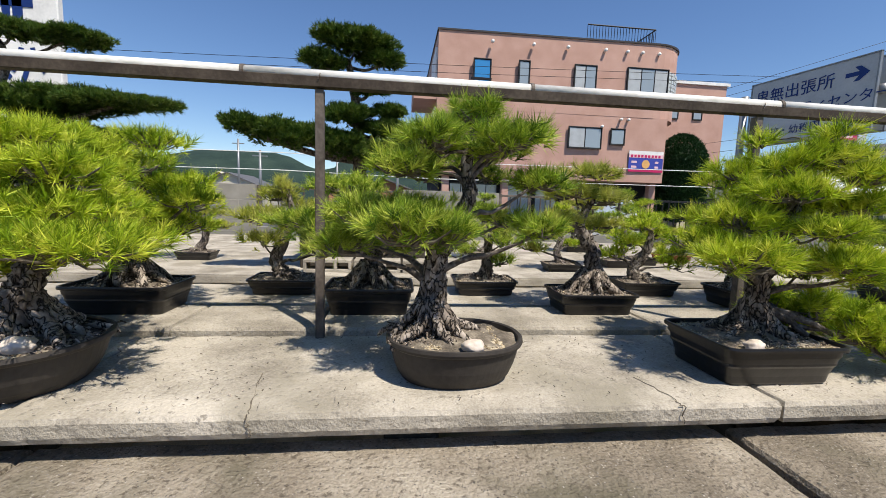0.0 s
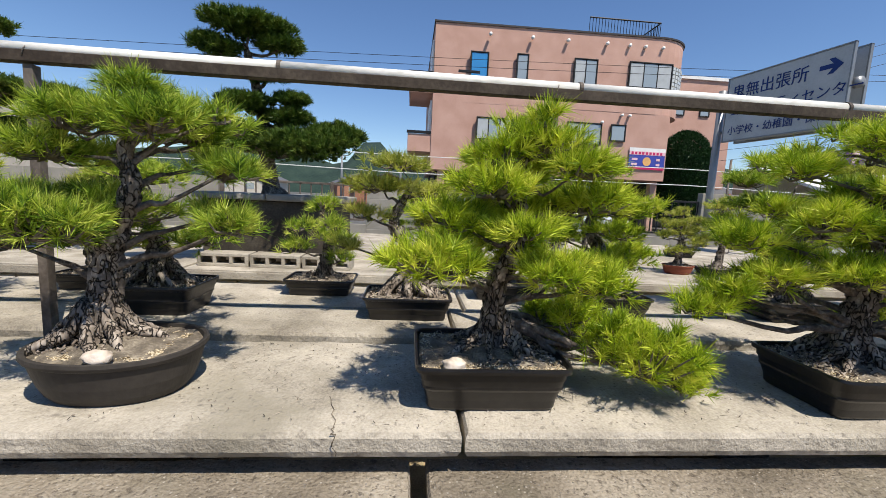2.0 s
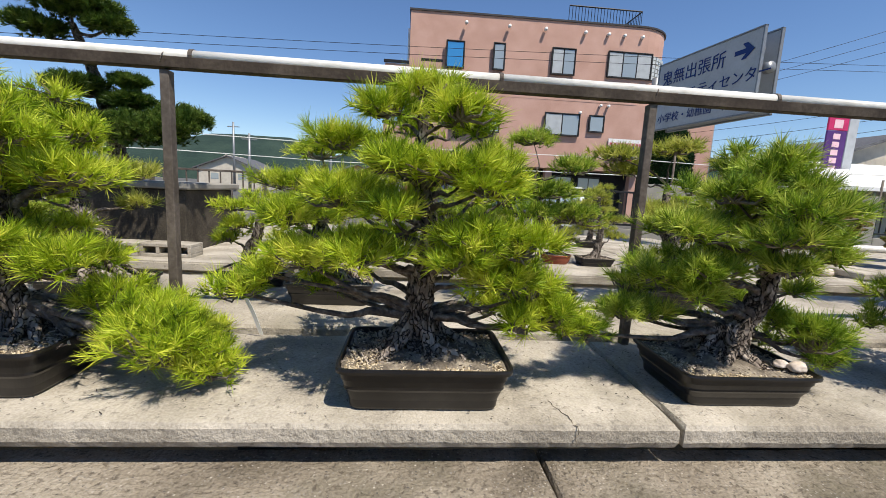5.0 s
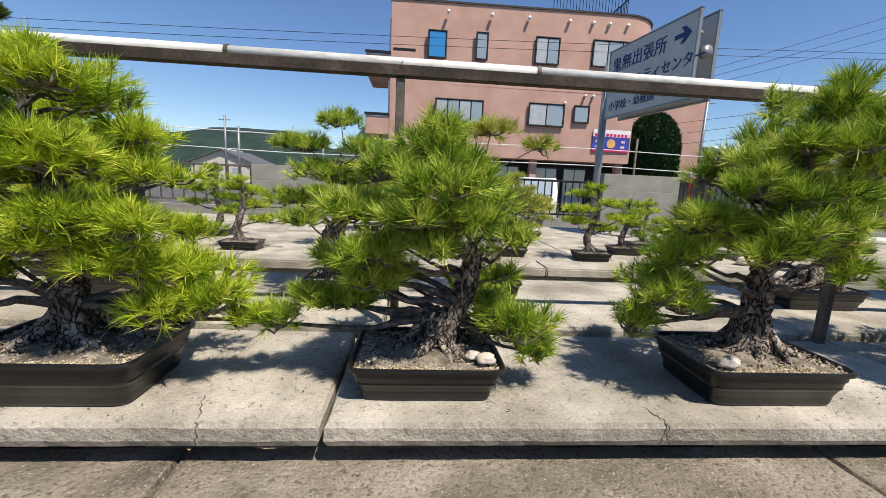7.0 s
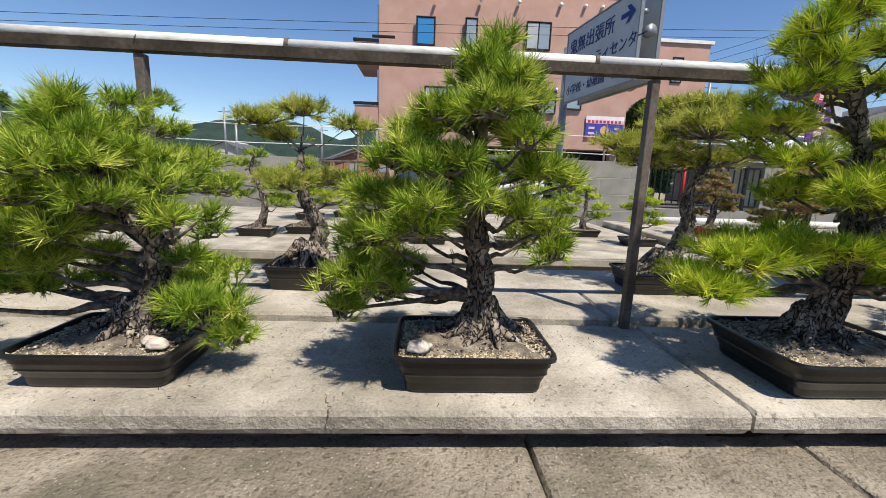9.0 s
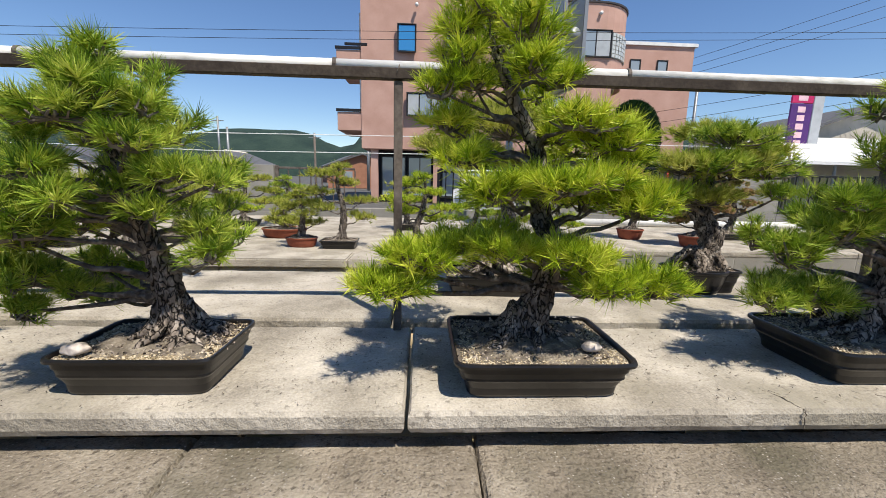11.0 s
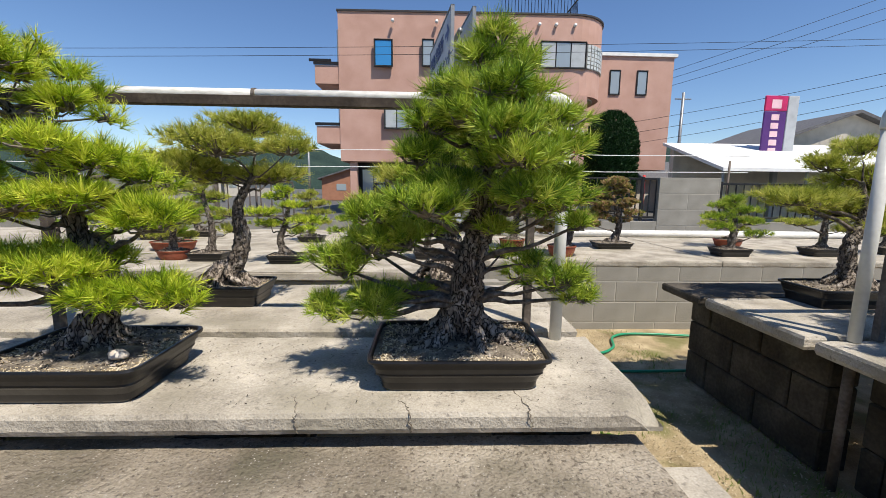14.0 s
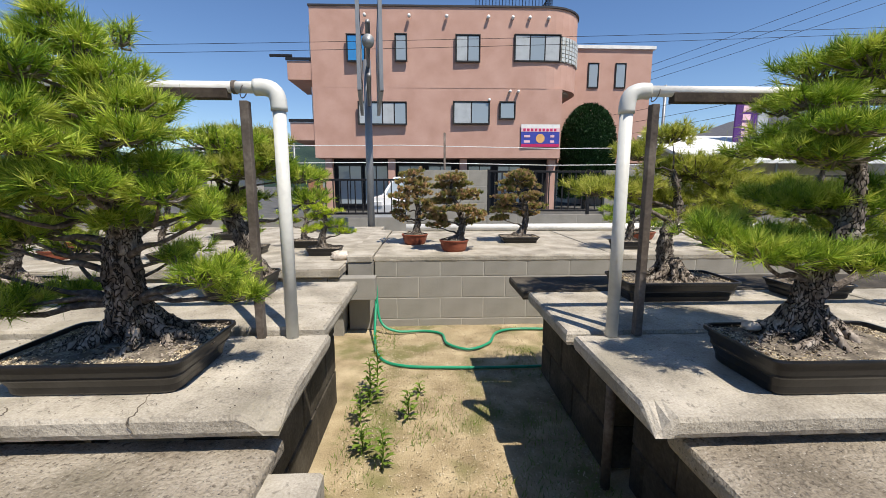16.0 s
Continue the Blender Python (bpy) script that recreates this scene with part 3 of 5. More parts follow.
# rear terrace behind the first benches
rear = []
for a, b in ((-6, -3.01), (-3, -0.01), (0, 2.39), (2.4, 4.79), (4.8, 6.99), (7, 8.76)):
    rear.append((a, b, 4.31, 7.6, 0.54, 0.602, None))
bench("rear_terrace", "pale concrete terrace slabs behind the first bench", rear, CONCRETE, [(-6, 8.75, 4.06, 7.55, -0.02, 0.538)], BLOCK)
kerb = thing("kerb", "pale rounded concrete kerb along the terrace", "kerb")
for n in range(6):
    x = -6 + n * 2.5
    part("kerb_stone", box(x + 0.004, min(x + 2.496, 8.76), 3.94, 4.30, 0.54, 0.616, 0.012, seg=2), CONCRETE, kerb)


def block_wall(name, x0, x1, y, z0, courses, label, top_cap=True, depth=0.15, size=0.4, step=0.2):
    """Laid blocks with recessed joints."""
    w = thing(name, label, "wall", kind="structure")
    body = part("mortar", box(x0 + 0.006, x1 - 0.006, y + 0.0025, y + depth - 0.0025, z0, z0 + courses * step - 0.004, 0), MORTAR, w)
    made = {}
    for c in range(courses):
        x = x0 - (size / 2 if c % 2 else 0)
        while x < x1 - 0.01:
            a, b = max(x, x0), min(x + size, x1)
            if b - a > 0.03:
                key = round(b - a, 3)
                if key not in made:
                    ob = part("block", box(0.003, b - a - 0.003, 0, depth, 0.003, step - 0.003, 0.004), BLOCK, w)
                    made[key] = ob.data
                else:
                    ob = part("block", made[key], BLOCK, w)
                ob.location = (a, y, z0 + c * step)
            x += size
    return w


low_wall = thing("terrace_edge", "grey concrete edge beside the bench top", "kerb")
part("edge_body", box(8.775, 8.995, 4.2, 6.3, 0, 0.62, 0.006), BLOCK, low_wall)
part("edge_cap", box(8.77, 8.995, 4.19, 6.3, 0.621, 0.685, 0.01), CONCRETE, low_wall)
for k in range(38):
    if k == 0:
        face_block = part("block", box(0.003, 0.392, 0, 0.12, 0, 0.19, 0.004), BLOCK, kerb)
    else:
        face_block = part("block", face_block.data, BLOCK, kerb)
    face_block.location = (-6 + k * 0.396, 3.97, 0.345)
block_wall("wall_terrace", 9.0, 14.6, 4.29, -0.13, 4, "grey concrete block retaining wall")
bench("rear_bench", "pale concrete bench top over the block wall", [(9.0, 11.2, 4.285, 6.3, 0.605, 0.672, None), (11.21, 14.6, 4.285, 6.3, 0.605, 0.672, None)], CONCRETE, [(9.1, 14.5, 4.5, 6.2, -0.02, 0.604)], BLOCK)
tagged(part("long_pipe", tube([(9.2, 6.22, 0.72), (14.6, 6.22, 0.72)], 0.05, 16), GALV, smooth=True), "long pale pipe lying along the rear bench", "pipe")
block_wall("wall_back", 9.1, 10.67, 8.6, 0.0, 5, "grey concrete panel boundary wall", size=1.2, step=0.318)
block_wall("wall_back_low", 10.67, 13.0, 8.6, 0.0, 2, "low grey concrete wall under the fence", size=1.2, step=0.36)
block_wall("wall_back_end", 14.25, 24.0, 8.6, 0.0, 2, "low grey concrete wall under the fence", size=1.2, step=0.36)
block_wall("wall_back_east", 13.0, 14.25, 8.6, 0.0, 5, "grey concrete panel boundary wall", size=1.2, step=0.318)
for a, b in ((-12.0, -0.3), (2.4, 4.3)):
    block_wall("wall_back_panel", a, b, 8.6, 0.0, 5, "brown grey concrete panel boundary wall", size=1.2, step=0.29)
for a, b in ((-0.3, 2.4), (4.3, 9.1)):
    block_wall("wall_back_west", a, b, 8.6, 0.0, 2, "low grey concrete wall under the fence", size=1.2, step=0.335)

# ---- rail over the bench ----


RUST = material("dark_rusty_steel", [(0.022, 0.016, 0.012), (0.05, 0.038, 0.029), (0.10, 0.08, 0.062)], scale=9, fine=70, rough=0.75, bump=0.3)


def rail(name, x0, x1, posts, label, ends):
    r = thing(name, label, "rail")
    z, y = 1.64, 2.18
    x = x0
    n = 0
    while x < x1 - 0.05:
        e = min(x + 1.0, x1)
        part("pipe", tube([(x, y, z), (e, y, z)], 0.020, 18), GALV, r, smooth=True)
        if e < x1 - 0.05:
            part("coupling", tube([(e - 0.006, y, z), (e + 0.006, y, z)], 0.0232, 18), STEEL, r, "dark joint ring")
        x = e
        n += 1
    part("angle_iron", box(x0 + 0.12, x1 - 0.12, y - 0.021, y + 0.018, z - 0.041, z - 0.006, 0.002), RUST, r, "dark brown steel channel under the pipe")
    for p in posts:
        post = part("post", box(p - 0.0145, p + 0.0145, y - 0.012, y + 0.02, 0.70, z - 0.046, 0.002), STEEL, r, "grey square steel post")
        wire = [(p + 0.008 * math.cos(a), y + 0.025 * math.sin(a * 1.0), z + 0.024 * math.cos(a * 1.0) - 0.012) for a in [k * 0.6 for k in range(22)]]
        part("wire_tie", tube(wire, 0.0016, 5), STEEL, r)
    for x, s in ends:
        bend = [(x - s * 0.08, y, z), (x - s * 0.045, y, z), (x - s * 0.015, y, z - 0.012), (x - s * 0.002, y, z - 0.04), (x, y, z - 0.08)]
        part("elbow", tube(smooth_path(bend, 12), 0.029, 18), PVC, r, "pale plastic pipe elbow", True)
        part("down_pipe", tube([(x, y, z - 0.075), (x, y, 0.70)], 0.0235, 18), PVC, r, "pale grey plastic pipe", True)
    return r


rail("bench_rail", -1.2, 8.90, (0.4, 2.05, 3.715, 5.345, 7.01, 8.83), "weathered white pipe rail on square steel posts", [(8.95, 1)])
rail("bench_rail", 10.26, 14.0, (10.32, 12.0, 13.6), "weathered pipe rail with plastic end elbow", [(10.215, -1)])

tagged(part("drain_pipe", tube([(10.24, 2.2, 0), (10.24, 2.2, 0.62)], 0.02, 12), STEEL, smooth=True), "rusty steel pipe standing beside the block wall", "pipe")


def crack(points, width, label="dark hairline crack in the slab"):
    """A jagged gap in the face of a slab, as a thin dark sunken ribbon."""
    rnd = random.Random(len(points) + int(points[0][0] * 100))
    pts = []
    for a, b in zip(points, points[1:]):
        for k in range(6):
            p = Vector(a).lerp(Vector(b), k / 6)
            pts.append(p + Vector((rnd.uniform(-0.006, 0.006), rnd.uniform(-0.004, 0.004) if abs(b[2] - a[2]) < 0.01 else 0, 0)))
    pts.append(Vector(points[-1]))
    return tagged(part("crack", tube(pts, [width * rnd.uniform(0.5, 1.2) for _ in pts], 4), SOIL), label, "crack", kind="structure")


for k, (x, y) in enumerate(((1.95, 1.86), (3.05, 1.8), (4.9, 1.74), (6.0, 1.72), (8.05, 1.72), (8.35, 1.7), (8.68, 1.8))):
    crack([(x, y, 0.7165), (x + 0.03, 1.66, 0.7155), (x + 0.035, 1.625, 0.709), (x + 0.04, 1.628, 0.66)], 0.0016)
# ---- building across the road ----
TILE = material("pink_brick_tile", [(0.42, 0.245, 0.19), (0.49, 0.30, 0.24), (0.55, 0.35, 0.285)], scale=1.2, fine=30, rough=0.7, bump=0.1)
DARK_FRAME = plain("dark_window_frame", (0.035, 0.035, 0.035), 0.4)
PANE = glass_material("window_glass", (0.28, 0.33, 0.36))
BLUE_PANE = glass_material("blue_window", (0.03, 0.22, 0.5), 0.2)
CURTAIN = plain("white_curtain", (0.40, 0.43, 0.45), 0.8)
ROOF_EDGE = plain("dark_coping", (0.05, 0.045, 0.045), 0.5)
WHITE = plain("white_paint", (0.75, 0.75, 0.73), 0.5)
# near-black colour standing in for shade, on the ground floor and behind window panes
SHADE = plain("painted_interior_shade", (0.02, 0.02, 0.022), 0.8)
BLACK_METAL = plain("black_metal", (0.018, 0.018, 0.02), 0.4)
Y = 21.0
house = thing("apartment_building", "three storey pink tiled building with rounded corner", "building")
# main body with rounded right corner
out = [(4.1, Y + 0.2), (15.3, Y)]
out += [(15.3 + 2.0 * math.sin(a), Y + 2.0 - 2.0 * math.cos(a)) for a in [k * math.pi / 16 for k in range(1, 9)]]
out += [(17.3, 31), (4.1, 31)]


def prism(outline, z0, z1):
    n = len(outline)
    v = [(x, y, z0) for x, y in outline] + [(x, y, z1) for x, y in outline]
    return v, [tuple(range(n - 1, -1, -1)), tuple(range(n, 2 * n))] + [(k, (k + 1) % n, n + (k + 1) % n, n + k) for k in range(n)]


part("wall", prism(out, 5.9, 9.5), TILE, house)
lower = [(4.1, Y + 0.2), (16.12, Y + 0.004), (16.12, 31), (4.1, 31)]
part("wall", prism(lower, 2.62, 5.9), TILE, house)
part("roof", prism([(x + (0.05 if x > 10 else -0.05), y - 0.05) for x, y in out], 9.5, 9.58), ROOF_EDGE, house)
# solid block; the shade under the upper floors is put into its colour
part("ground_floor", prism([(4.4, Y + 1.2), (16.0, Y + 1.2), (16.0, 31), (4.4, 31)], 0, 2.62), SHADE, house, "ground floor block with its shade painted near-black")
for x in (4.5, 7.6, 11.2, 15.7):
    part("column", box(x, x + 0.35, Y + 0.4, Y + 0.75, 0, 2.62, 0.01), TILE, house)
part("wall", prism([(17.3, 25), (22.6, 25), (22.6, 31), (17.3, 31)], 2.6, 9.0), TILE, house)
part("roof", prism([(17.25, 24.9), (22.75, 24.9), (22.75, 31), (17.25, 31)], 9.0, 9.18), WHITE, house)


def window(x0, x1, z0, z1, y=Y, panes=2, glass=PANE, curtain=0.0):
    # backing box coloured near-black for the unlit room behind the panes
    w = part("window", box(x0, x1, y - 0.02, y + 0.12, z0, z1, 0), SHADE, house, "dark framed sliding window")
    for a, b, c, d in ((x0 - 0.045, x1 + 0.045, z0 - 0.045, z0), (x0 - 0.045, x1 + 0.045, z1, z1 + 0.045), (x0 - 0.045, x0, z0, z1), (x1, x1 + 0.045, z0, z1)):
        part("frame", box(a, b, y - 0.07, y + 0.02, c, d, 0.008), DARK_FRAME, w)
    for k in range(panes):
        a, b = x0 + (x1 - x0) * k / panes, x0 + (x1 - x0) * (k + 1) / panes
        part("pane", box(a + 0.03, b - 0.03, y - 0.035, y - 0.025, z0 + 0.03, z1 - 0.03, 0), CURTAIN if curtain and (k % 2 == 0) else glass, w)
    return w


window(5.85, 6.65, 7.05, 8.2, panes=1, glass=BLUE_PANE)
window(8.1, 8.6, 7.1, 8.25, panes=1)
window(10.95, 12.05, 7.1, 8.25, curtain=1)
window(13.75, 15.9, 7.15, 8.3, panes=3, curtain=1, y=Y)
window(6.3, 8.55, 4.2, 5.2, panes=4, curtain=1)
window(10.85, 12.55, 4.25, 5.25, curtain=1)
window(13.1, 13.8, 4.5, 5.25, panes=1)
window(18.9, 19.45, 6.9, 8.2, y=25.0, panes=1)
window(20.5, 21.05, 6.9, 8.2, y=25.0, panes=1)
GLASSBLOCK = glass_material("glass_block", (0.5, 0.52, 0.5), 0.15)
gb = part("glass_block_wall", prism([(15.95 + 0.0, Y - 0.0)] + [(15.3 + 2.03 * math.sin(a), Y + 2.0 - 2.03 * math.cos(a)) for a in [0.34 + k * 0.12 for k in range(9)]] + [(16.6, Y + 1.2)], 7.15, 8.3), MORTAR, house)
for i in range(8):
    for j in range(6):
        a = 0.36 + i * 0.12
        cx, cy = 15.3 + 2.05 * math.sin(a + 0.05), Y + 2.0 - 2.05 * math.cos(a + 0.05)
        ob = part("glass_block", box(-0.095, 0.095, -0.02, 0.02, 0.01, 0.175, 0.01), GLASSBLOCK, gb)
        ob.matrix_basis = pose(cx, cy, 7.16 + j * 0.188, 0, 0, math.degrees(a + 0.05))
# roof rail and hut
hut = part("roof_hut", box(11.2, 13.6, 24, 27, 9.58, 10.5, 0.02), WHITE, house, "low white stair hut")
for a, b in (((12.0, 22.2), (15.8, 22.2)), ((15.8, 22.2), (15.8, 27))):
    for z in (9.7, 10.75):
        part("roof_rail", tube([(*a, z), (*b, z)], 0.035, 6), BLACK_METAL, house)
    n = int(math.dist(a, b) / 0.16)
    for k in range(n + 1):
        x, y = a[0] + (b[0] - a[0]) * k / n, a[1] + (b[1] - a[1]) * k / n
        part("roof_rail_bar", tube([(x, y, 9.6), (x, y, 10.75)], 0.016, 4), BLACK_METAL, house)
# balconies on the left flank
for z in (3.95, 6.75):
    part("balcony", box(2.95, 4.12, Y + 0.25, Y + 3.5, z - 0.5, z + 0.35, 0.01), TILE, house)
    part("balcony_rail", box(2.9, 4.1, Y + 0.2, Y + 0.26, z + 0.36, z + 0.5, 0.01), BLACK_METAL, house)
    part("balcony_back", box(4.0, 4.09, Y + 0.4, Y + 3.0, z + 0.36, z + 2.0, 0), WHITE, house)
for k, x in enumerate((6.7, 8.75, 10.5, 12.45, 13.6, 14.4, 15.3)):
    part("vent_cap", tube([(x, Y - 0.14, 9.05), (x, Y + 0.02, 9.05)], 0.075, 10), WHITE, house, smooth=True)
for x, z in ((13.55, 5.75), (13.95, 5.75), (12.55, 5.35)):
    part("vent_cap", tube([(x, Y - 0.14, z), (x, Y + 0.02, z)], 0.065, 10), WHITE, house, smooth=True)
awn = part("awning", prism([(15.1, Y + 0.9)] + [(15.1 + 1.9 * math.sin(a), Y + 2.0 - 1.9 * math.cos(a)) for a in [0.2 + k * 0.17 for k in range(8)]], 5.82, 5.9), MORTAR, house, "rounded underside")

for k, x in enumerate((4.95, 6.3, 8.05, 9.6, 11.65, 13.2)):
    sh = part("shop_window", box(x, x + 1.25, Y + 1.12, Y + 1.18, 0.25, 2.35, 0.01), DARK_FRAME, house, "dark framed ground floor glazing")
    for s in (0, 1):
        part("pane", box(x + 0.06 + s * 0.59, x + 0.6 + s * 0.59, Y + 1.09, Y + 1.115, 0.35, 2.25, 0), PANE, sh)
# ---- trees on the benches ----
bonsai(at=(1.33, 1.86, 0.715), trunk=[(0.0, 0.11), (0.02, 0.23), (0.05, 0.34), (0.03, 0.44), (0.02, 0.56)], pads=[(-0.07, 0.13, 0.64, 0.146, 0.056), (0.1, 0.0, 0.56, 0.105, 0.035), (-0.12, 0.13, 0.51, 0.15, 0.058), (0.01, 0.05, 0.45, 0.198, 0.061), (-0.12, 0.05, 0.4, 0.189, 0.066), (0.2, -0.1, 0.38, 0.164, 0.037), (-0.14, 0.13, 0.32, 0.175, 0.047)], pot=(0.3, 0.22, 0.125, 'oval', 0.080, 0.030), fill=3, label='old pine bonsai with grey deadwood in a dark oval pot', needle=NEEDLE, thick=0.052, detail=1.0, pot_mat=CLAY_POT, flare=2.0)
bonsai(at=(2.43, 1.88, 0.715), trunk=[(0.0, 0.19), (0.01, 0.3), (0.04, 0.41), (0.1, 0.52), (0.09, 0.62), (0.12, 0.74)], pads=[(0.109, 0.0, 0.768, 0.071, 0.028), (-0.015, -0.05, 0.685, 0.081, 0.032), (0.192, -0.08, 0.683, 0.087, 0.03), (0.306, 0.0, 0.71, 0.032, 0.016), (-0.082, -0.03, 0.608, 0.09, 0.023), (-0.204, 0.05, 0.469, 0.09, 0.049), (-0.072, -0.1, 0.438, 0.121, 0.051), (0.025, -0.12, 0.427, 0.05, 0.034), (-0.282, 0.08, 0.371, 0.069, 0.032), (0.316, 0.03, 0.585, 0.076, 0.021), (0.332, 0.0, 0.436, 0.067, 0.024), (0.169, 0.1, 0.676, 0.08, 0.02)], pot=(0.2, 0.165, 0.125, 'oval', -0.070, 0.030), fill=1, label='spreading pine bonsai with flaking trunk in a round dark clay bowl', needle=NEEDLE_DARK, thick=0.043, lean=0, detail=1.0, pot_mat=CLAY_POT, flare=2.0)
bonsai(at=(3.5, 1.88, 0.715), trunk=[(0.0, 0.17), (-0.02, 0.29), (0.02, 0.4), (0.02, 0.52), (0.01, 0.6), (0.04, 0.71)], pads=[(0.045, -0.139, 0.732, 0.03, 0.016), (0.057, -0.126, 0.68, 0.076, 0.025), (0.13, -0.163, 0.623, 0.064, 0.021), (-0.039, -0.119, 0.647, 0.062, 0.022), (-0.058, -0.15, 0.566, 0.083, 0.021), (-0.206, -0.157, 0.381, 0.108, 0.038), (-0.147, -0.081, 0.486, 0.079, 0.028), (0.0, -0.197, 0.467, 0.06, 0.016), (0.198, -0.093, 0.538, 0.08, 0.023), (0.107, -0.038, 0.516, 0.05, 0.016), (0.08, -0.196, 0.378, 0.079, 0.024), (0.196, -0.149, 0.347, 0.08, 0.033), (0.212, -0.015, 0.205, 0.052, 0.056), (0.334, -0.056, 0.163, 0.086, 0.071), (0.415, -0.08, 0.133, 0.118, 0.09), (0.506, -0.1, 0.07, 0.053, 0.037), (0.017, -0.009, 0.606, 0.075, 0.019)], pot=(0.2, 0.158, 0.125, 'rect', 0.036, 0.030), fill=1, label='bright green pine bonsai with a low cascading branch', needle=NEEDLE, thick=0.036, lean=-0.14, detail=1.0, pot_mat=None, flare=1.9)
bonsai(at=(4.55, 1.84, 0.715), trunk=[(0.0, 0.15), (0.0, 0.28), (0.03, 0.4), (0.0, 0.51), (-0.02, 0.62), (-0.01, 0.71)], pads=[(-0.01, -0.08, 0.79, 0.058, 0.018), (-0.092, -0.08, 0.735, 0.062, 0.018), (0.072, -0.129, 0.727, 0.063, 0.017), (0.122, -0.074, 0.694, 0.03, 0.016), (-0.236, -0.02, 0.659, 0.057, 0.023), (-0.062, -0.162, 0.603, 0.076, 0.017), (0.061, -0.181, 0.597, 0.097, 0.016), (0.173, -0.016, 0.63, 0.053, 0.018), (-0.365, 0.006, 0.467, 0.063, 0.023), (-0.199, -0.102, 0.531, 0.074, 0.031), (-0.085, -0.168, 0.497, 0.059, 0.016), (0.143, -0.156, 0.56, 0.073, 0.016), (0.21, -0.054, 0.54, 0.032, 0.022), (-0.298, -0.049, 0.359, 0.068, 0.026), (-0.145, -0.134, 0.394, 0.085, 0.022), (-0.484, -0.017, 0.262, 0.062, 0.017), (-0.406, -0.023, 0.313, 0.046, 0.016), (0.114, -0.201, 0.448, 0.07, 0.022), (0.232, -0.158, 0.426, 0.066, 0.039), (0.065, -0.193, 0.383, 0.057, 0.016), (0.179, -0.128, 0.346, 0.067, 0.027), (0.284, -0.072, 0.302, 0.057, 0.037), (0.348, -0.063, 0.235, 0.078, 0.039), (0.249, -0.111, 0.222, 0.042, 0.026), (0.416, -0.005, 0.176, 0.035, 0.016)], pot=(0.218, 0.155, 0.12, 'rect', -0.017, 0.030), fill=1, label='tall dense pine bonsai in a black rectangular plastic tray', needle=NEEDLE, thick=0.042, lean=-0.08, detail=1.0, pot_mat=None, flare=1.8)
bonsai(at=(5.47, 1.87, 0.715), trunk=[(0.0, 0.11), (0.07, 0.24), (0.09, 0.35), (0.04, 0.43), (-0.0, 0.54), (-0.03, 0.65)], pads=[(-0.013, -0.144, 0.68, 0.03, 0.016), (-0.028, -0.133, 0.637, 0.064, 0.017), (0.021, -0.173, 0.601, 0.048, 0.016), (-0.12, -0.116, 0.573, 0.061, 0.019), (-0.003, -0.209, 0.546, 0.088, 0.021), (0.084, -0.114, 0.566, 0.035, 0.016), (-0.195, -0.091, 0.48, 0.077, 0.024), (-0.049, -0.22, 0.475, 0.068, 0.018), (0.066, -0.189, 0.471, 0.06, 0.016), (0.141, -0.096, 0.498, 0.041, 0.028), (0.18, -0.127, 0.428, 0.04, 0.02), (-0.268, -0.056, 0.348, 0.052, 0.018), (-0.153, -0.113, 0.376, 0.067, 0.02), (-0.018, -0.2, 0.402, 0.06, 0.016), (-0.162, -0.094, 0.304, 0.068, 0.02), (-0.328, -0.026, 0.238, 0.059, 0.025), (-0.421, -0.007, 0.164, 0.059, 0.026), (-0.244, -0.023, 0.226, 0.046, 0.016), (0.218, -0.073, 0.186, 0.08, 0.056), (0.286, -0.06, 0.111, 0.04, 0.027), (0.171, -0.021, 0.217, 0.037, 0.019), (0.178, -0.048, 0.317, 0.03, 0.016)], pot=(0.197, 0.15, 0.1, 'rect', 0.020, 0.030), fill=1, label='twisted pine bonsai with pale roots in a black rectangular tray', needle=NEEDLE_DARK, thick=0.036, lean=-0.16, detail=1.0, pot_mat=None, flare=2.2)
bonsai(at=(6.41, 1.855, 0.715), trunk=[(0.0, 0.18), (-0.01, 0.29), (-0.03, 0.4), (-0.03, 0.52), (-0.04, 0.64), (-0.03, 0.74)], pads=[(-0.011, -0.18, 0.822, 0.03, 0.016), (-0.035, -0.18, 0.776, 0.052, 0.021), (0.0, -0.225, 0.724, 0.056, 0.016), (-0.081, -0.18, 0.741, 0.035, 0.016), (-0.131, -0.211, 0.677, 0.042, 0.017), (-0.043, -0.262, 0.678, 0.061, 0.016), (0.07, -0.169, 0.704, 0.031, 0.016), (-0.188, -0.151, 0.644, 0.035, 0.016), (0.045, -0.195, 0.62, 0.052, 0.016), (-0.208, -0.181, 0.576, 0.064, 0.022), (-0.126, -0.247, 0.563, 0.054, 0.016), (0.106, -0.128, 0.565, 0.063, 0.016), (0.176, -0.12, 0.538, 0.03, 0.016), (-0.25, -0.104, 0.486, 0.072, 0.027), (-0.158, -0.253, 0.483, 0.055, 0.016), (-0.066, -0.262, 0.511, 0.033, 0.016), (-0.306, -0.078, 0.4, 0.068, 0.036), (-0.18, -0.239, 0.434, 0.068, 0.02), (-0.333, -0.089, 0.301, 0.074, 0.045), (-0.386, -0.037, 0.195, 0.047, 0.034), (-0.252, -0.031, 0.243, 0.047, 0.026), (0.129, -0.087, 0.428, 0.043, 0.022), (0.159, -0.1, 0.371, 0.04, 0.033), (0.059, -0.159, 0.467, 0.034, 0.016)], pot=(0.205, 0.15, 0.11, 'rect', 0.030, 0.030), fill=1, label='upright pine bonsai with flared pale roots in a black tray', needle=NEEDLE_DARK, thick=0.04, lean=-0.18, detail=1.0, pot_mat=None, flare=2.4)
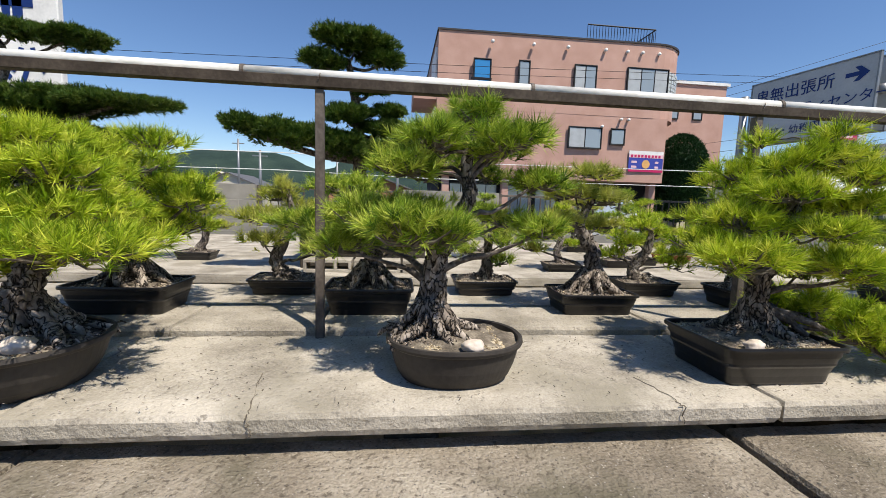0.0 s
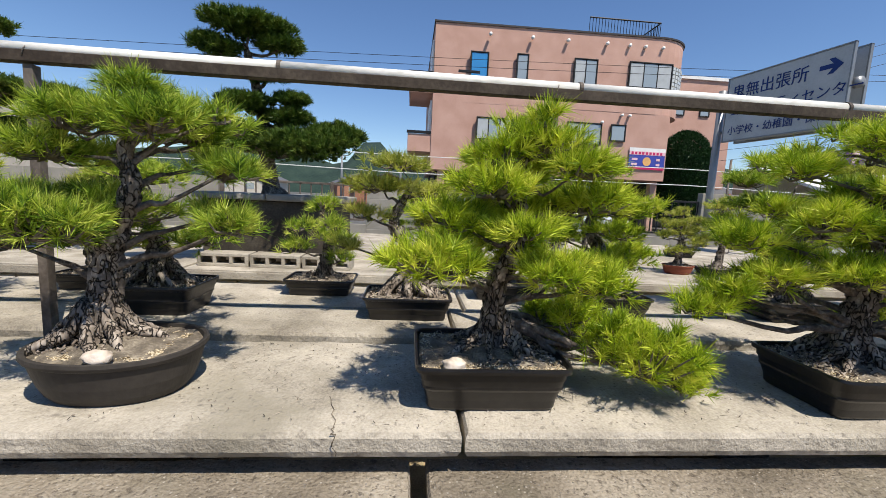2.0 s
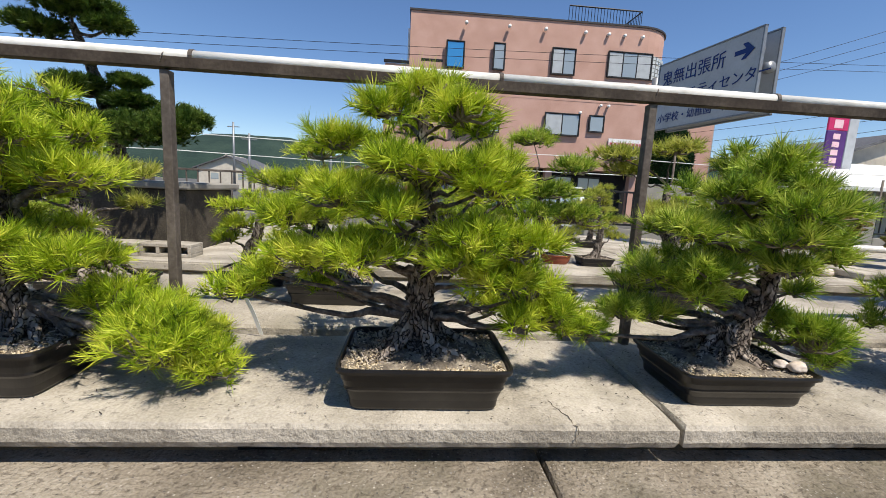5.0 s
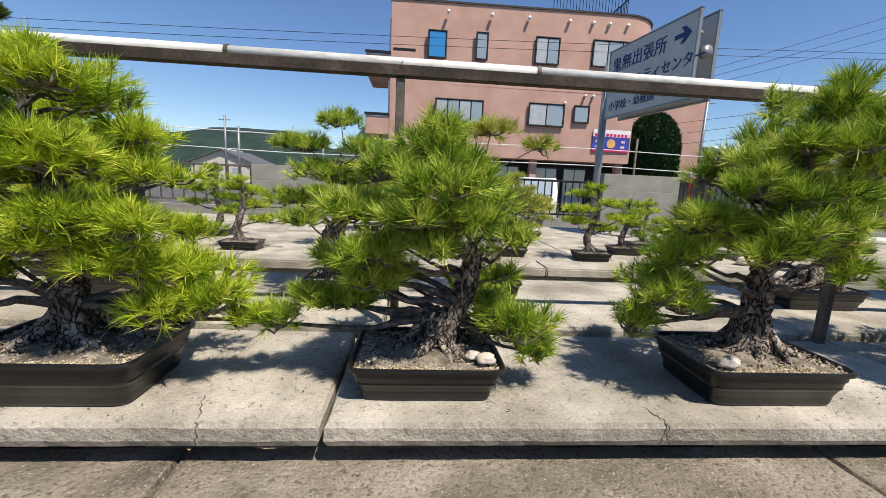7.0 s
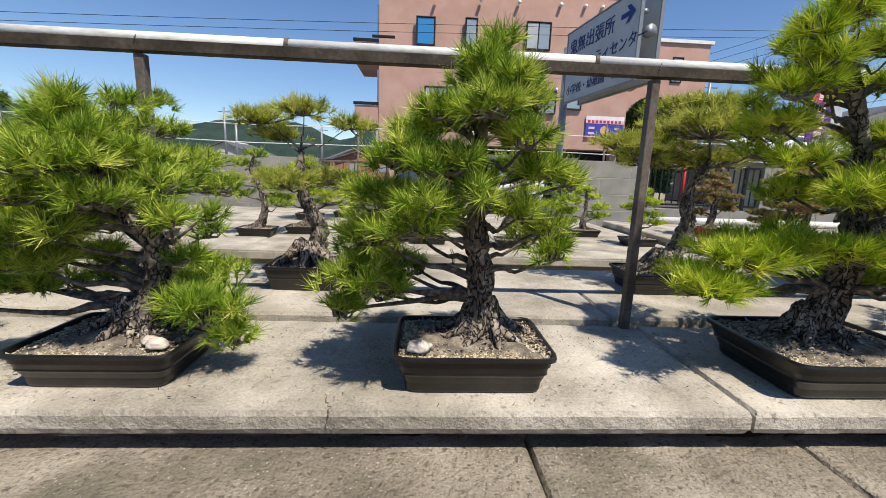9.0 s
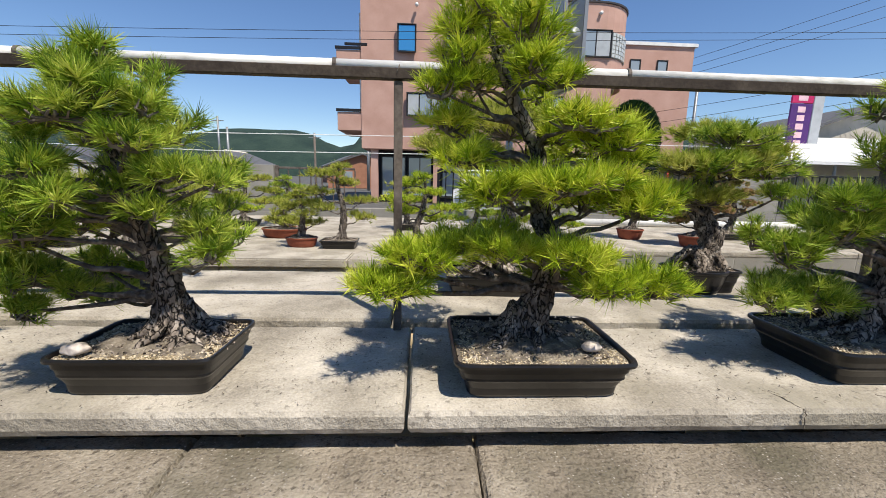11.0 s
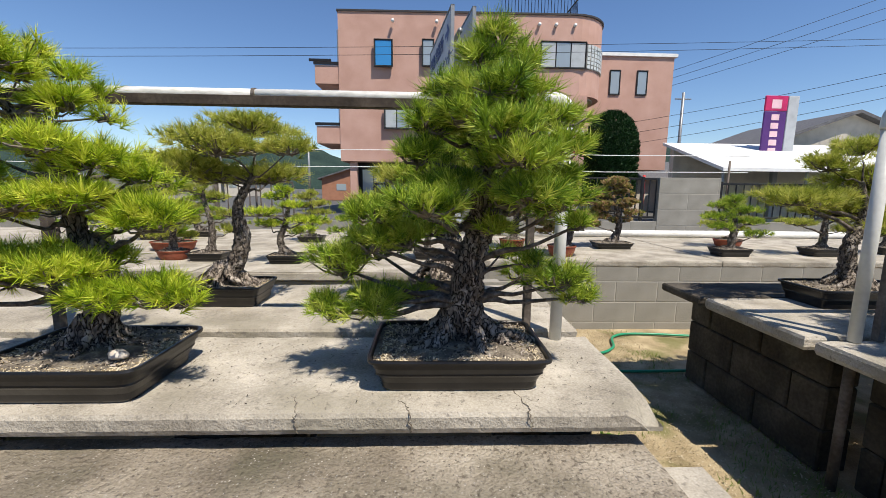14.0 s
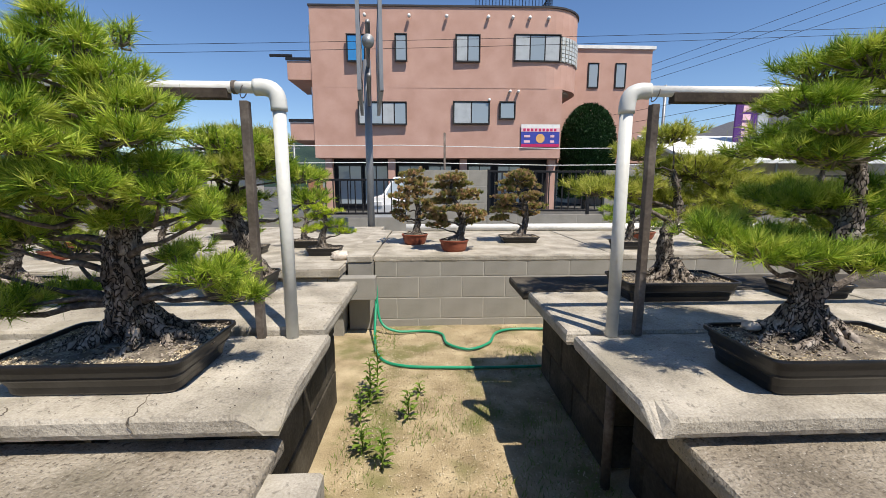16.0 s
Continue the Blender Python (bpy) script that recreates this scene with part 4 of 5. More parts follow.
bonsai(at=(7.4, 1.865, 0.715), trunk=[(0.0, 0.21), (0.07, 0.36), (0.02, 0.47), (-0.0, 0.63), (-0.08, 0.77), (-0.14, 0.9)], pads=[(-0.145, -0.1, 0.968, 0.066, 0.021), (-0.207, -0.1, 0.924, 0.046, 0.016), (-0.065, -0.15, 0.904, 0.065, 0.019), (-0.032, -0.1, 0.881, 0.037, 0.016), (-0.21, -0.1, 0.85, 0.055, 0.016), (-0.063, -0.2, 0.814, 0.05, 0.016), (-0.259, -0.1, 0.779, 0.042, 0.026), (-0.184, -0.1, 0.798, 0.037, 0.016), (0.038, -0.05, 0.815, 0.051, 0.016), (-0.236, -0.043, 0.699, 0.058, 0.016), (0.068, -0.193, 0.697, 0.07, 0.016), (0.163, -0.138, 0.664, 0.081, 0.022), (0.228, -0.081, 0.623, 0.046, 0.016), (-0.195, -0.08, 0.617, 0.059, 0.016), (-0.106, -0.166, 0.537, 0.082, 0.021), (0.031, -0.218, 0.548, 0.077, 0.016), (0.128, -0.171, 0.563, 0.054, 0.016), (0.266, -0.111, 0.506, 0.081, 0.039), (0.183, -0.065, 0.526, 0.03, 0.016), (-0.312, -0.086, 0.357, 0.095, 0.024), (-0.399, -0.104, 0.281, 0.088, 0.024), (-0.193, -0.092, 0.389, 0.075, 0.017), (-0.07, -0.141, 0.383, 0.071, 0.022), (0.079, -0.169, 0.374, 0.088, 0.021), (0.174, -0.157, 0.298, 0.064, 0.022), (0.307, -0.127, 0.298, 0.078, 0.037)], pot=(0.238, 0.187, 0.11, 'rect', -0.020, 0.030), fill=1, label='tall open pine bonsai in a wide black rectangular tray', needle=NEEDLE, thick=0.04, lean=-0.1, detail=1.0, pot_mat=None, flare=1.9)
bonsai(at=(8.55, 1.922, 0.715), trunk=[(0.0, 0.16), (0.01, 0.33), (0.04, 0.46), (0.04, 0.61), (0.05, 0.77), (0.05, 0.91)], pads=[(0.048, -0.22, 0.981, 0.03, 0.027), (0.013, -0.22, 0.918, 0.044, 0.023), (0.113, -0.22, 0.918, 0.038, 0.031), (-0.052, -0.22, 0.853, 0.058, 0.019), (0.048, -0.32, 0.835, 0.065, 0.016), (0.136, -0.22, 0.842, 0.047, 0.024), (-0.126, -0.22, 0.763, 0.053, 0.016), (-0.021, -0.27, 0.777, 0.068, 0.016), (0.063, -0.377, 0.731, 0.073, 0.017), (0.196, -0.22, 0.781, 0.073, 0.02), (-0.145, -0.2, 0.685, 0.055, 0.026), (0.087, -0.375, 0.67, 0.079, 0.016), (0.207, -0.258, 0.705, 0.057, 0.023), (-0.116, -0.303, 0.556, 0.078, 0.029), (-0.282, -0.145, 0.533, 0.051, 0.029), (-0.054, -0.223, 0.611, 0.063, 0.025), (0.134, -0.316, 0.591, 0.082, 0.025), (0.249, -0.208, 0.569, 0.062, 0.027), (0.315, -0.132, 0.499, 0.03, 0.016), (0.221, -0.181, 0.633, 0.058, 0.019), (-0.281, -0.112, 0.444, 0.063, 0.04), (-0.374, -0.089, 0.381, 0.062, 0.057), (-0.181, -0.114, 0.449, 0.054, 0.022), (-0.416, -0.085, 0.236, 0.054, 0.034), (-0.294, -0.091, 0.25, 0.073, 0.034), (0.286, -0.1, 0.329, 0.063, 0.034), (0.365, -0.047, 0.266, 0.041, 0.023), (0.19, -0.089, 0.383, 0.034, 0.017), (0.068, -0.128, 0.489, 0.041, 0.016)], pot=(0.272, 0.185, 0.11, 'rect', 0.020, 0.030), fill=1, label='stout conical pine bonsai with thick plated bark in a black tray', needle=NEEDLE_DARK, thick=0.058, lean=-0.22, detail=1.0, pot_mat=None, flare=1.5)
bonsai(at=(10.69, 1.85, 0.7), trunk=[(0.0, 0.21), (-0.0, 0.29), (0.09, 0.47), (0.08, 0.65), (0.09, 0.81)], pads=[(0.103, 0.0, 0.966, 0.126, 0.047), (-0.06, 0.0, 0.847, 0.085, 0.019), (-0.066, -0.1, 0.759, 0.109, 0.019), (-0.144, 0.0, 0.709, 0.077, 0.021), (-0.035, -0.05, 0.688, 0.114, 0.021), (-0.325, 0.0, 0.455, 0.08, 0.032), (-0.262, -0.08, 0.414, 0.089, 0.025), (-0.127, -0.1, 0.408, 0.097, 0.024), (0.045, -0.1, 0.39, 0.086, 0.021), (0.085, 0.1, 0.546, 0.134, 0.029), (0.313, 0.05, 0.583, 0.115, 0.031), (0.282, 0.0, 0.801, 0.106, 0.027), (0.46, 0.05, 0.418, 0.118, 0.032), (0.349, 0.1, 0.923, 0.115, 0.031)], pot=(0.3, 0.165, 0.12, 'rect', -0.040, 0.030), fill=1, label='windswept pine bonsai with rough bark in a dark brown tray', needle=NEEDLE_DARK, thick=0.052, lean=0, detail=1.0, pot_mat=None, flare=1.7)
bonsai(at=(1.22, 2.5, 0.735), trunk=[(0.0, 0.11), (0.03, 0.26), (0.03, 0.4), (0.09, 0.58)], pads=[(0.11, 0.0, 0.7, 0.127, 0.035), (0.09, -0.15, 0.59, 0.144, 0.039), (0.15, 0.04, 0.52, 0.184, 0.044), (-0.1, 0.0, 0.44, 0.223, 0.059), (0.07, 0.04, 0.36, 0.217, 0.057), (-0.19, -0.03, 0.3, 0.197, 0.048), (0.27, -0.08, 0.46, 0.121, 0.03)], pot=(0.2, 0.14, 0.12, 'rect', 0.0, 0.0), label='low bushy pine bonsai in a black rectangular tray', needle=NEEDLE, thick=0.052, detail=0.6, group="bonsai behind the rail")
bonsai(at=(2.21, 2.5, 0.735), trunk=[(-0.0, 0.14), (0.01, 0.28), (-0.04, 0.4), (-0.09, 0.55)], pads=[(-0.11, 0.12, 0.55, 0.17, 0.039), (-0.25, 0.06, 0.4, 0.191, 0.037), (0.06, -0.16, 0.41, 0.139, 0.036), (-0.1, -0.13, 0.34, 0.148, 0.022), (0.16, 0.03, 0.3, 0.114, 0.027)], pot=(0.19, 0.14, 0.12, 'rect', 0, 0), label='small pine bonsai in a black tray behind the rail', needle=NEEDLE_DARK, thick=0.052, detail=0.6, group="bonsai behind the rail")
bonsai(at=(3.24, 2.5, 0.735), trunk=[(0.0, 0.1), (0.0, 0.28), (-0.07, 0.4), (-0.0, 0.55)], pads=[(-0.06, -0.07, 0.64, 0.118, 0.015), (-0.12, -0.04, 0.55, 0.144, 0.016), (0.09, 0.07, 0.53, 0.109, 0.027), (-0.18, -0.05, 0.43, 0.067, 0.015), (0.09, 0.12, 0.41, 0.072, 0.021), (-0.26, 0.06, 0.29, 0.057, 0.015)], pot=(0.185, 0.13, 0.1, 'rect', 0, 0), label='sparse pale pine bonsai with wired branches in a black tray', needle=NEEDLE_BLUE, thick=0.052, detail=0.6, group="bonsai behind the rail")
bonsai(at=(4.17, 2.6, 0.735), trunk=[(-0.0, 0.09), (-0.04, 0.28), (-0.09, 0.43), (-0.04, 0.61)], pads=[(-0.05, 0.01, 0.67, 0.117, 0.036), (-0.13, -0.11, 0.54, 0.15, 0.041), (0.06, -0.04, 0.5, 0.135, 0.045), (-0.21, 0.07, 0.37, 0.116, 0.038), (0.16, 0.14, 0.27, 0.152, 0.059), (-0.09, -0.14, 0.27, 0.123, 0.03), (-0.03, -0.12, 0.4, 0.107, 0.031)], pot=(0.19, 0.13, 0.1, 'rect', 0, 0), label='small upright pine bonsai in a black tray', needle=NEEDLE, thick=0.052, detail=0.6, group="bonsai behind the rail")
bonsai(at=(5.11, 2.6, 0.735), trunk=[(0.0, 0.11), (-0.07, 0.27), (-0.0, 0.4), (-0.04, 0.6)], pads=[(-0.04, 0.06, 0.78, 0.115, 0.022), (-0.19, 0.09, 0.67, 0.116, 0.028), (0.09, -0.13, 0.65, 0.101, 0.026), (-0.03, 0.09, 0.55, 0.24, 0.043), (-0.26, 0.08, 0.43, 0.115, 0.022), (0.19, 0.05, 0.44, 0.142, 0.043), (-0.16, -0.06, 0.35, 0.105, 0.018), (-0.03, -0.03, 0.45, 0.113, 0.024)], pot=(0.175, 0.13, 0.1, 'rect', 0, 0), label='layered pine bonsai with gnarled trunk in a black tray', needle=NEEDLE_DARK, thick=0.052, detail=0.6, group="bonsai behind the rail")
bonsai(at=(5.73, 2.6, 0.735), trunk=[(-0.0, 0.09), (0.05, 0.25), (-0.01, 0.42), (-0.02, 0.61)], pads=[(0.0, 0, 0.77, 0.114, 0.026), (-0.24, 0.09, 0.74, 0.126, 0.026), (0.2, -0.06, 0.71, 0.074, 0.015), (-0.08, -0.06, 0.47, 0.111, 0.03), (0.07, 0.12, 0.48, 0.122, 0.03), (0.22, 0.12, 0.45, 0.084, 0.023), (-0.14, 0.13, 0.67, 0.104, 0.021)], pot=(0.165, 0.13, 0.11, 'rect', 0, 0), label='open pine bonsai with bare twisting branches in a black tray', needle=NEEDLE_BLUE, thick=0.052, detail=0.6, group="bonsai behind the rail")
bonsai(at=(7.42, 2.65, 0.735), trunk=[(-0.0, 0.15), (0.09, 0.3), (0.08, 0.47), (0.16, 0.63)], pads=[(0.12, 0.08, 0.87, 0.22, 0.043), (0.05, -0.13, 0.76, 0.235, 0.051), (0.38, -0.13, 0.75, 0.107, 0.033), (-0.14, 0.01, 0.66, 0.16, 0.052), (0.21, 0.1, 0.64, 0.152, 0.049), (-0.04, 0.11, 0.63, 0.169, 0.04), (-0.22, 0.03, 0.7, 0.138, 0.041)], pot=(0.21, 0.14, 0.1, 'rect', 0, 0), label='pale pine bonsai with a rough leaning trunk in a black tray', needle=NEEDLE_BLUE, thick=0.052, detail=0.6, group="bonsai behind the rail")
bonsai(at=(8.49, 2.7, 0.735), trunk=[(0.0, 0.08), (0.1, 0.26), (0.03, 0.43), (0.06, 0.65)], pads=[(0.09, 0.13, 0.8, 0.186, 0.043), (-0.16, -0.11, 0.64, 0.155, 0.049), (0.09, -0.09, 0.64, 0.138, 0.049), (-0.29, -0.06, 0.51, 0.127, 0.038), (-0.02, -0.08, 0.48, 0.134, 0.041), (0.24, -0.07, 0.7, 0.09, 0.028)], pot=(0.16, 0.14, 0.12, 'oval', 0, 0), label='pale pine bonsai in a dark round pot', needle=NEEDLE_BLUE, thick=0.052, detail=0.6, group="bonsai behind the rail")
bonsai(at=(8.56, 2.72, 0.735), trunk=[(0.0, 0.1), (-0.01, 0.28), (-0.09, 0.42), (-0.1, 0.59)], pads=[(-0.03, -0.12, 0.76, 0.184, 0.047), (0.09, -0.05, 0.66, 0.172, 0.048), (-0.15, -0.15, 0.63, 0.172, 0.048), (0.26, 0.0, 0.61, 0.141, 0.038), (-0.14, 0.12, 0.5, 0.195, 0.047), (0.32, -0.03, 0.5, 0.095, 0.028)], pot=(0.13, 0.12, 0.12, 'rect', 0, 0), label='dark pine bonsai in a small brown tray', needle=NEEDLE_DARK, thick=0.052, detail=0.6, group="bonsai behind the rail")
bonsai(at=(10.79, 2.75, 0.7), trunk=[(0.0, 0.14), (-0.04, 0.3), (0.02, 0.48), (-0.03, 0.68)], pads=[(-0.03, 0.03, 0.86, 0.133, 0.046), (-0.21, 0.02, 0.77, 0.127, 0.043), (0.17, 0.12, 0.69, 0.247, 0.073), (-0.27, 0.06, 0.59, 0.218, 0.049), (0.35, 0.09, 0.59, 0.218, 0.076), (-0.44, -0.06, 0.58, 0.139, 0.031), (0.02, 0.11, 0.53, 0.175, 0.049), (0.33, -0.1, 0.51, 0.168, 0.063), (0.15, -0.04, 0.45, 0.17, 0.047)], pot=(0.3, 0.16, 0.11, 'rect', 0, 0), label='wide sparse pine bonsai in a long black tray', needle=NEEDLE_BLUE, thick=0.052, detail=0.6, group="bonsai behind the rail")
# ---- more trees on the terraces ----


def pads_for(height, width, count, seed):
    """Cushions up a small tree, wide below and narrow at the top."""
    rnd = random.Random(seed)
    out = [(rnd.uniform(-0.02, 0.02), 0, height, width * 0.22, 0.03)]
    for k in range(count - 1):
        s = (k + 1) / count
        side = (1 if k % 2 else -1) * rnd.uniform(0.35, 1.0)
        out.append((side * width * (0.25 + 0.75 * s) * 0.75, rnd.uniform(-0.12, 0.12), height * (1 - 0.68 * s) + rnd.uniform(-0.02, 0.02), width * rnd.uniform(0.24, 0.36), 0.028))
    return out


def small_tree(x, y, z, height, width, seed, label, grow=1.28, pot=(0.17, 0.12, 0.08, "rect", 0, 0), needle=None, pot_mat=None, count=7, name="bonsai_pine", length=0.05):
    height, width = height * grow, width * grow
    rnd = random.Random(seed)
    bend = rnd.uniform(-0.08, 0.08)
    trunk = [(0, 0.08), (bend, height * 0.3), (bend * 0.4 + 0.02, height * 0.55), (-bend * 0.4, height * 0.8), (0, height)]
    return bonsai((x, y, z), trunk, pads_for(height, width, count, seed), pot, label, needle=needle or NEEDLE_DARK, thick=0.042, detail=0.42, pot_mat=pot_mat, group="bonsai on the rear terrace", name=name, length=length, wide=6.0 if name == "bonsai_maple" else 1.0)


for n, (x, y, z, h, w) in enumerate(((1.76, 2.84, 0.738, 0.42, 0.26), (2.8, 2.86, 0.738, 0.36, 0.22), (3.74, 2.87, 0.738, 0.34, 0.24), (0.4, 4.83, 0.602, 0.60, 0.36),
                                     (4.66, 4.76, 0.602, 0.60, 0.36), (5.05, 4.96, 0.602, 0.54, 0.36), (6.32, 4.57, 0.602, 0.58, 0.36), (7.65, 4.89, 0.602, 0.43, 0.26),
                                     (7.1, 4.47, 0.602, 0.54, 0.34), (4.8, 6.12, 0.602, 0.60, 0.42), (3.3, 5.22, 0.602, 0.54, 0.36), (2.25, 4.76, 0.602, 0.36, 0.31),
                                     (6.9, 5.99, 0.602, 0.50, 0.36), (5.2, 6.50, 0.602, 0.48, 0.36), (3.9, 4.44, 0.602, 0.48, 0.31))):
    small_tree(x, y, z, h, w, 100 + n, "small pine bonsai in a black tray on the terrace", needle=(NEEDLE_BLUE, NEEDLE_DARK, NEEDLE)[n % 3])
small_tree(8.45, 4.75, 0.602, 0.42, 0.26, 131, "dense rounded pine bonsai in a low dark tray", needle=NEEDLE)
small_tree(8.1, 5.3, 0.602, 0.42, 0.28, 132, "small pine bonsai in a dark tray by the wall", needle=NEEDLE)
small_tree(5.95, 4.62, 0.602, 0.4, 0.26, 133, "small pine bonsai in an orange brown clay pot", pot=(0.15, 0.12, 0.09, "oval", 0, 0), pot_mat=RED_POT, needle=NEEDLE_BLUE)
small_tree(5.6, 5.2, 0.602, 0.3, 0.22, 134, "stumpy pine bonsai in an orange oval clay pot", pot=(0.24, 0.16, 0.1, "oval", 0, 0), pot_mat=RED_POT, needle=NEEDLE_BLUE)
small_tree(11.5, 4.6, 0.672, 0.45, 0.36, 141, "spreading pine bonsai in a shallow dark tray", needle=NEEDLE_DARK)
small_tree(12.5, 4.65, 0.672, 0.5, 0.4, 142, "spreading pine bonsai in a shallow dark tray", needle=NEEDLE_BLUE)
small_tree(12.0, 5.3, 0.672, 0.42, 0.35, 143, "pine bonsai in a red clay pot on the bench", needle=NEEDLE_BLUE, pot_mat=RED_POT, pot=(0.16, 0.13, 0.09, "oval", 0, 0))
small_tree(13.4, 4.8, 0.672, 0.5, 0.4, 144, "spreading pine bonsai in a shallow dark tray", needle=NEEDLE_DARK)
small_tree(11.55, 2.72, 0.704, 0.55, 0.38, 145, "pine bonsai in a brown tray behind the rail", needle=NEEDLE_BLUE)
MAPLE_POT = (0.14, 0.13, 0.11, "bowl", 0, 0)
small_tree(9.35, 5.0, 0.672, 0.56, 0.24, 151, "browned maple bonsai in a red clay pot", pot=MAPLE_POT, needle=MAPLE, pot_mat=RED_POT, name="bonsai_maple", length=0.032, grow=1.36, count=14)
small_tree(9.74, 4.52, 0.672, 0.52, 0.28, 152, "browned maple bonsai with a leaning trunk in a red pot", pot=MAPLE_POT, needle=MAPLE, pot_mat=RED_POT, name="bonsai_maple", length=0.032, grow=1.36, count=14)
small_tree(10.5, 5.1, 0.672, 0.56, 0.28, 153, "browned maple bonsai in a low grey tray", pot=(0.21, 0.14, 0.07, "rect", 0, 0), needle=MAPLE, name="bonsai_maple", length=0.032, grow=1.36, count=14)


# ---- large clipped pines on the left ----
def garden_pine(at, trunk, pads, label, thick, fore=0.0):
    top = thing("garden_pine", label, "tree", at)
    path = smooth_path([Vector((x, fore * max(0, z) / 1.3, z)) for x, z in trunk], 40)
    radii = [thick * (1 - 0.75 * k / 39) * (1 + 0.7 * max(0, 1 - k / 6)) for k in range(40)]
    part("trunk", tube(path, radii, 16, 0.25, 77), BARK, top, smooth=True)
    rnd = random.Random(9)
    for px, py, pz, rx, rz in pads:
        want = pz - 0.25 * abs(px)
        i = min(range(3, 39), key=lambda k: abs(path[k].z - want))
        end = Vector((px, py, pz - rz * 0.3))
        mid = path[i].lerp(end, 0.5) + Vector((0, 0, -0.04))
        part("branch", tube(smooth_path([path[i], mid, end], 8), [radii[i] * 0.6 * (1 - 0.08 * k) for k in range(8)], 7, 0.2, 5), BARK, top)
        ry = rx * 0.8
        rx, ry, rz = rx - 0.03, ry - 0.03, max(rz - 0.02, 0.03)
        me, _ = needle_pad((px, py, pz), (rx, ry, rz), GARDEN_NEEDLE, int(400 + 20000 * rx * ry), 16, 0.05, 0.0075, up=0.9)
        part("foliage_pad", me, GARDEN_NEEDLE, top)
    return top


garden_pine((1.99, 4.6, 1.21), [(0, -0.02), (-0.02, 0.14), (-0.02, 0.56), (-0.05, 0.89), (-0.1, 1.16)], [(-0.03, -0.45, 1.25, 0.325, 0.116), (-0.28, -0.45, 1.1, 0.2, 0.091), (0.19, -0.4, 1.15, 0.197, 0.073), (0.09, -0.4, 0.91, 0.181, 0.056), (-0.11, -0.4, 0.71, 0.238, 0.095), (0.25, -0.3, 0.76, 0.157, 0.072), (0.2, -0.25, 0.63, 0.229, 0.083), (-0.88, -0.5, 0.56, 0.185, 0.091), (-0.69, -0.45, 0.53, 0.253, 0.118), (-0.44, -0.4, 0.51, 0.281, 0.121), (-0.19, -0.35, 0.47, 0.244, 0.133), (0.34, -0.3, 0.42, 0.389, 0.16), (0.59, -0.2, 0.52, 0.284, 0.123), (-0.14, -0.1, 0.48, 0.239, 0.096)], "large clipped pine with layered dark green pads", 0.085, -0.4)
garden_pine((-1.24, 4.5, 0.757), [(0, -0.16), (0.0, 0.47), (0.12, 0.84), (0.23, 1.16), (0.38, 1.48), (0.31, 1.69)], [(0.77, 0.11, 1.74, 0.332, 0.092), (0.44, 0.01, 1.74, 0.299, 0.096), (0.56, 0.05, 1.16, 0.524, 0.121), (0.86, 0.05, 1.21, 0.416, 0.104), (1.25, -0.07, 1.2, 0.451, 0.068), (1.04, 0.11, 0.91, 0.401, 0.113), (0.54, -0.12, 0.86, 0.526, 0.121)], "clipped pine with flat spreading pads", 0.08)
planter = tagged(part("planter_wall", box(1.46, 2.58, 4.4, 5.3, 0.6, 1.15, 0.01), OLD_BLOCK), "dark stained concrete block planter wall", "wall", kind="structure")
part("capstone", box(1.40, 2.0, 4.34, 5.36, 1.151, 1.205, 0.012), BLOCK, planter, "pale concrete capstone")
part("capstone", box(2.006, 2.64, 4.34, 5.36, 1.151, 1.21, 0.012), BLOCK, planter, "pale concrete capstone")

# ---- stones and clutter on pots ----


def stone(x, y, z, sx, sy, sz, seed, label, mat=None):
    bm = bmesh.new()
    bmesh.ops.create_icosphere(bm, subdivisions=3, radius=1)
    for v in bm.verts:
        n = v.co.copy()
        v.co *= 1 + 0.28 * noise.noise(n * 1.6 + Vector((seed, 0, 0))) + 0.1 * noise.noise(n * 4 + Vector((seed, 3, 0)))
        v.co = Vector((v.co.x * sx, v.co.y * sy, max(v.co.z * sz, -sz * 0.6)))
    ob = part("stone", bm, mat or STONE, smooth=True)
    ob.location = (x, y, z)
    return tagged(ob, label, "stone", "stones in the pots")


for k, (x, y, z, s) in enumerate(((2.535, 1.72, 0.845, 0.032), (3.36, 1.72, 0.84, 0.03), (5.6, 1.74, 0.825, 0.026), (6.24, 1.72, 0.835, 0.03), (7.56, 1.74, 0.835, 0.026), (10.55, 1.9, 0.835, 0.03), (1.42, 1.74, 0.845, 0.04), (5.57, 1.76, 0.825, 0.02))):
    stone(x, y, z, s, s * 0.7, s * 0.6, k * 3.3, "pale stone lying on the soil of a pot")
stone(8.66, 4.46, 0.64, 0.085, 0.06, 0.055, 41, "pale brown stone on the terrace corner")

# ---- white strip beside a tray ----
tag_line = smooth_path([(3.960, 2.122, 0.887), (3.982, 2.147, 0.816), (4.003, 2.172, 0.721)], 12)
tag_verts = [q + Vector((side * 0.007, lift, lift * 0.5)) for q in tag_line for side, lift in ((-1, 0), (1, 0), (1, 0.0016), (-1, 0.0016))]
tag_faces = [(4 * k + c, 4 * k + (c + 1) % 4, 4 * k + 4 + (c + 1) % 4, 4 * k + 4 + c) for k in range(11) for c in range(4)] + [(3, 2, 1, 0), (44, 45, 46, 47)]
tagged(part("plant_tag", (tag_verts, tag_faces), WHITE), "white plastic strip leaning on the slab beside a tray", "tag")

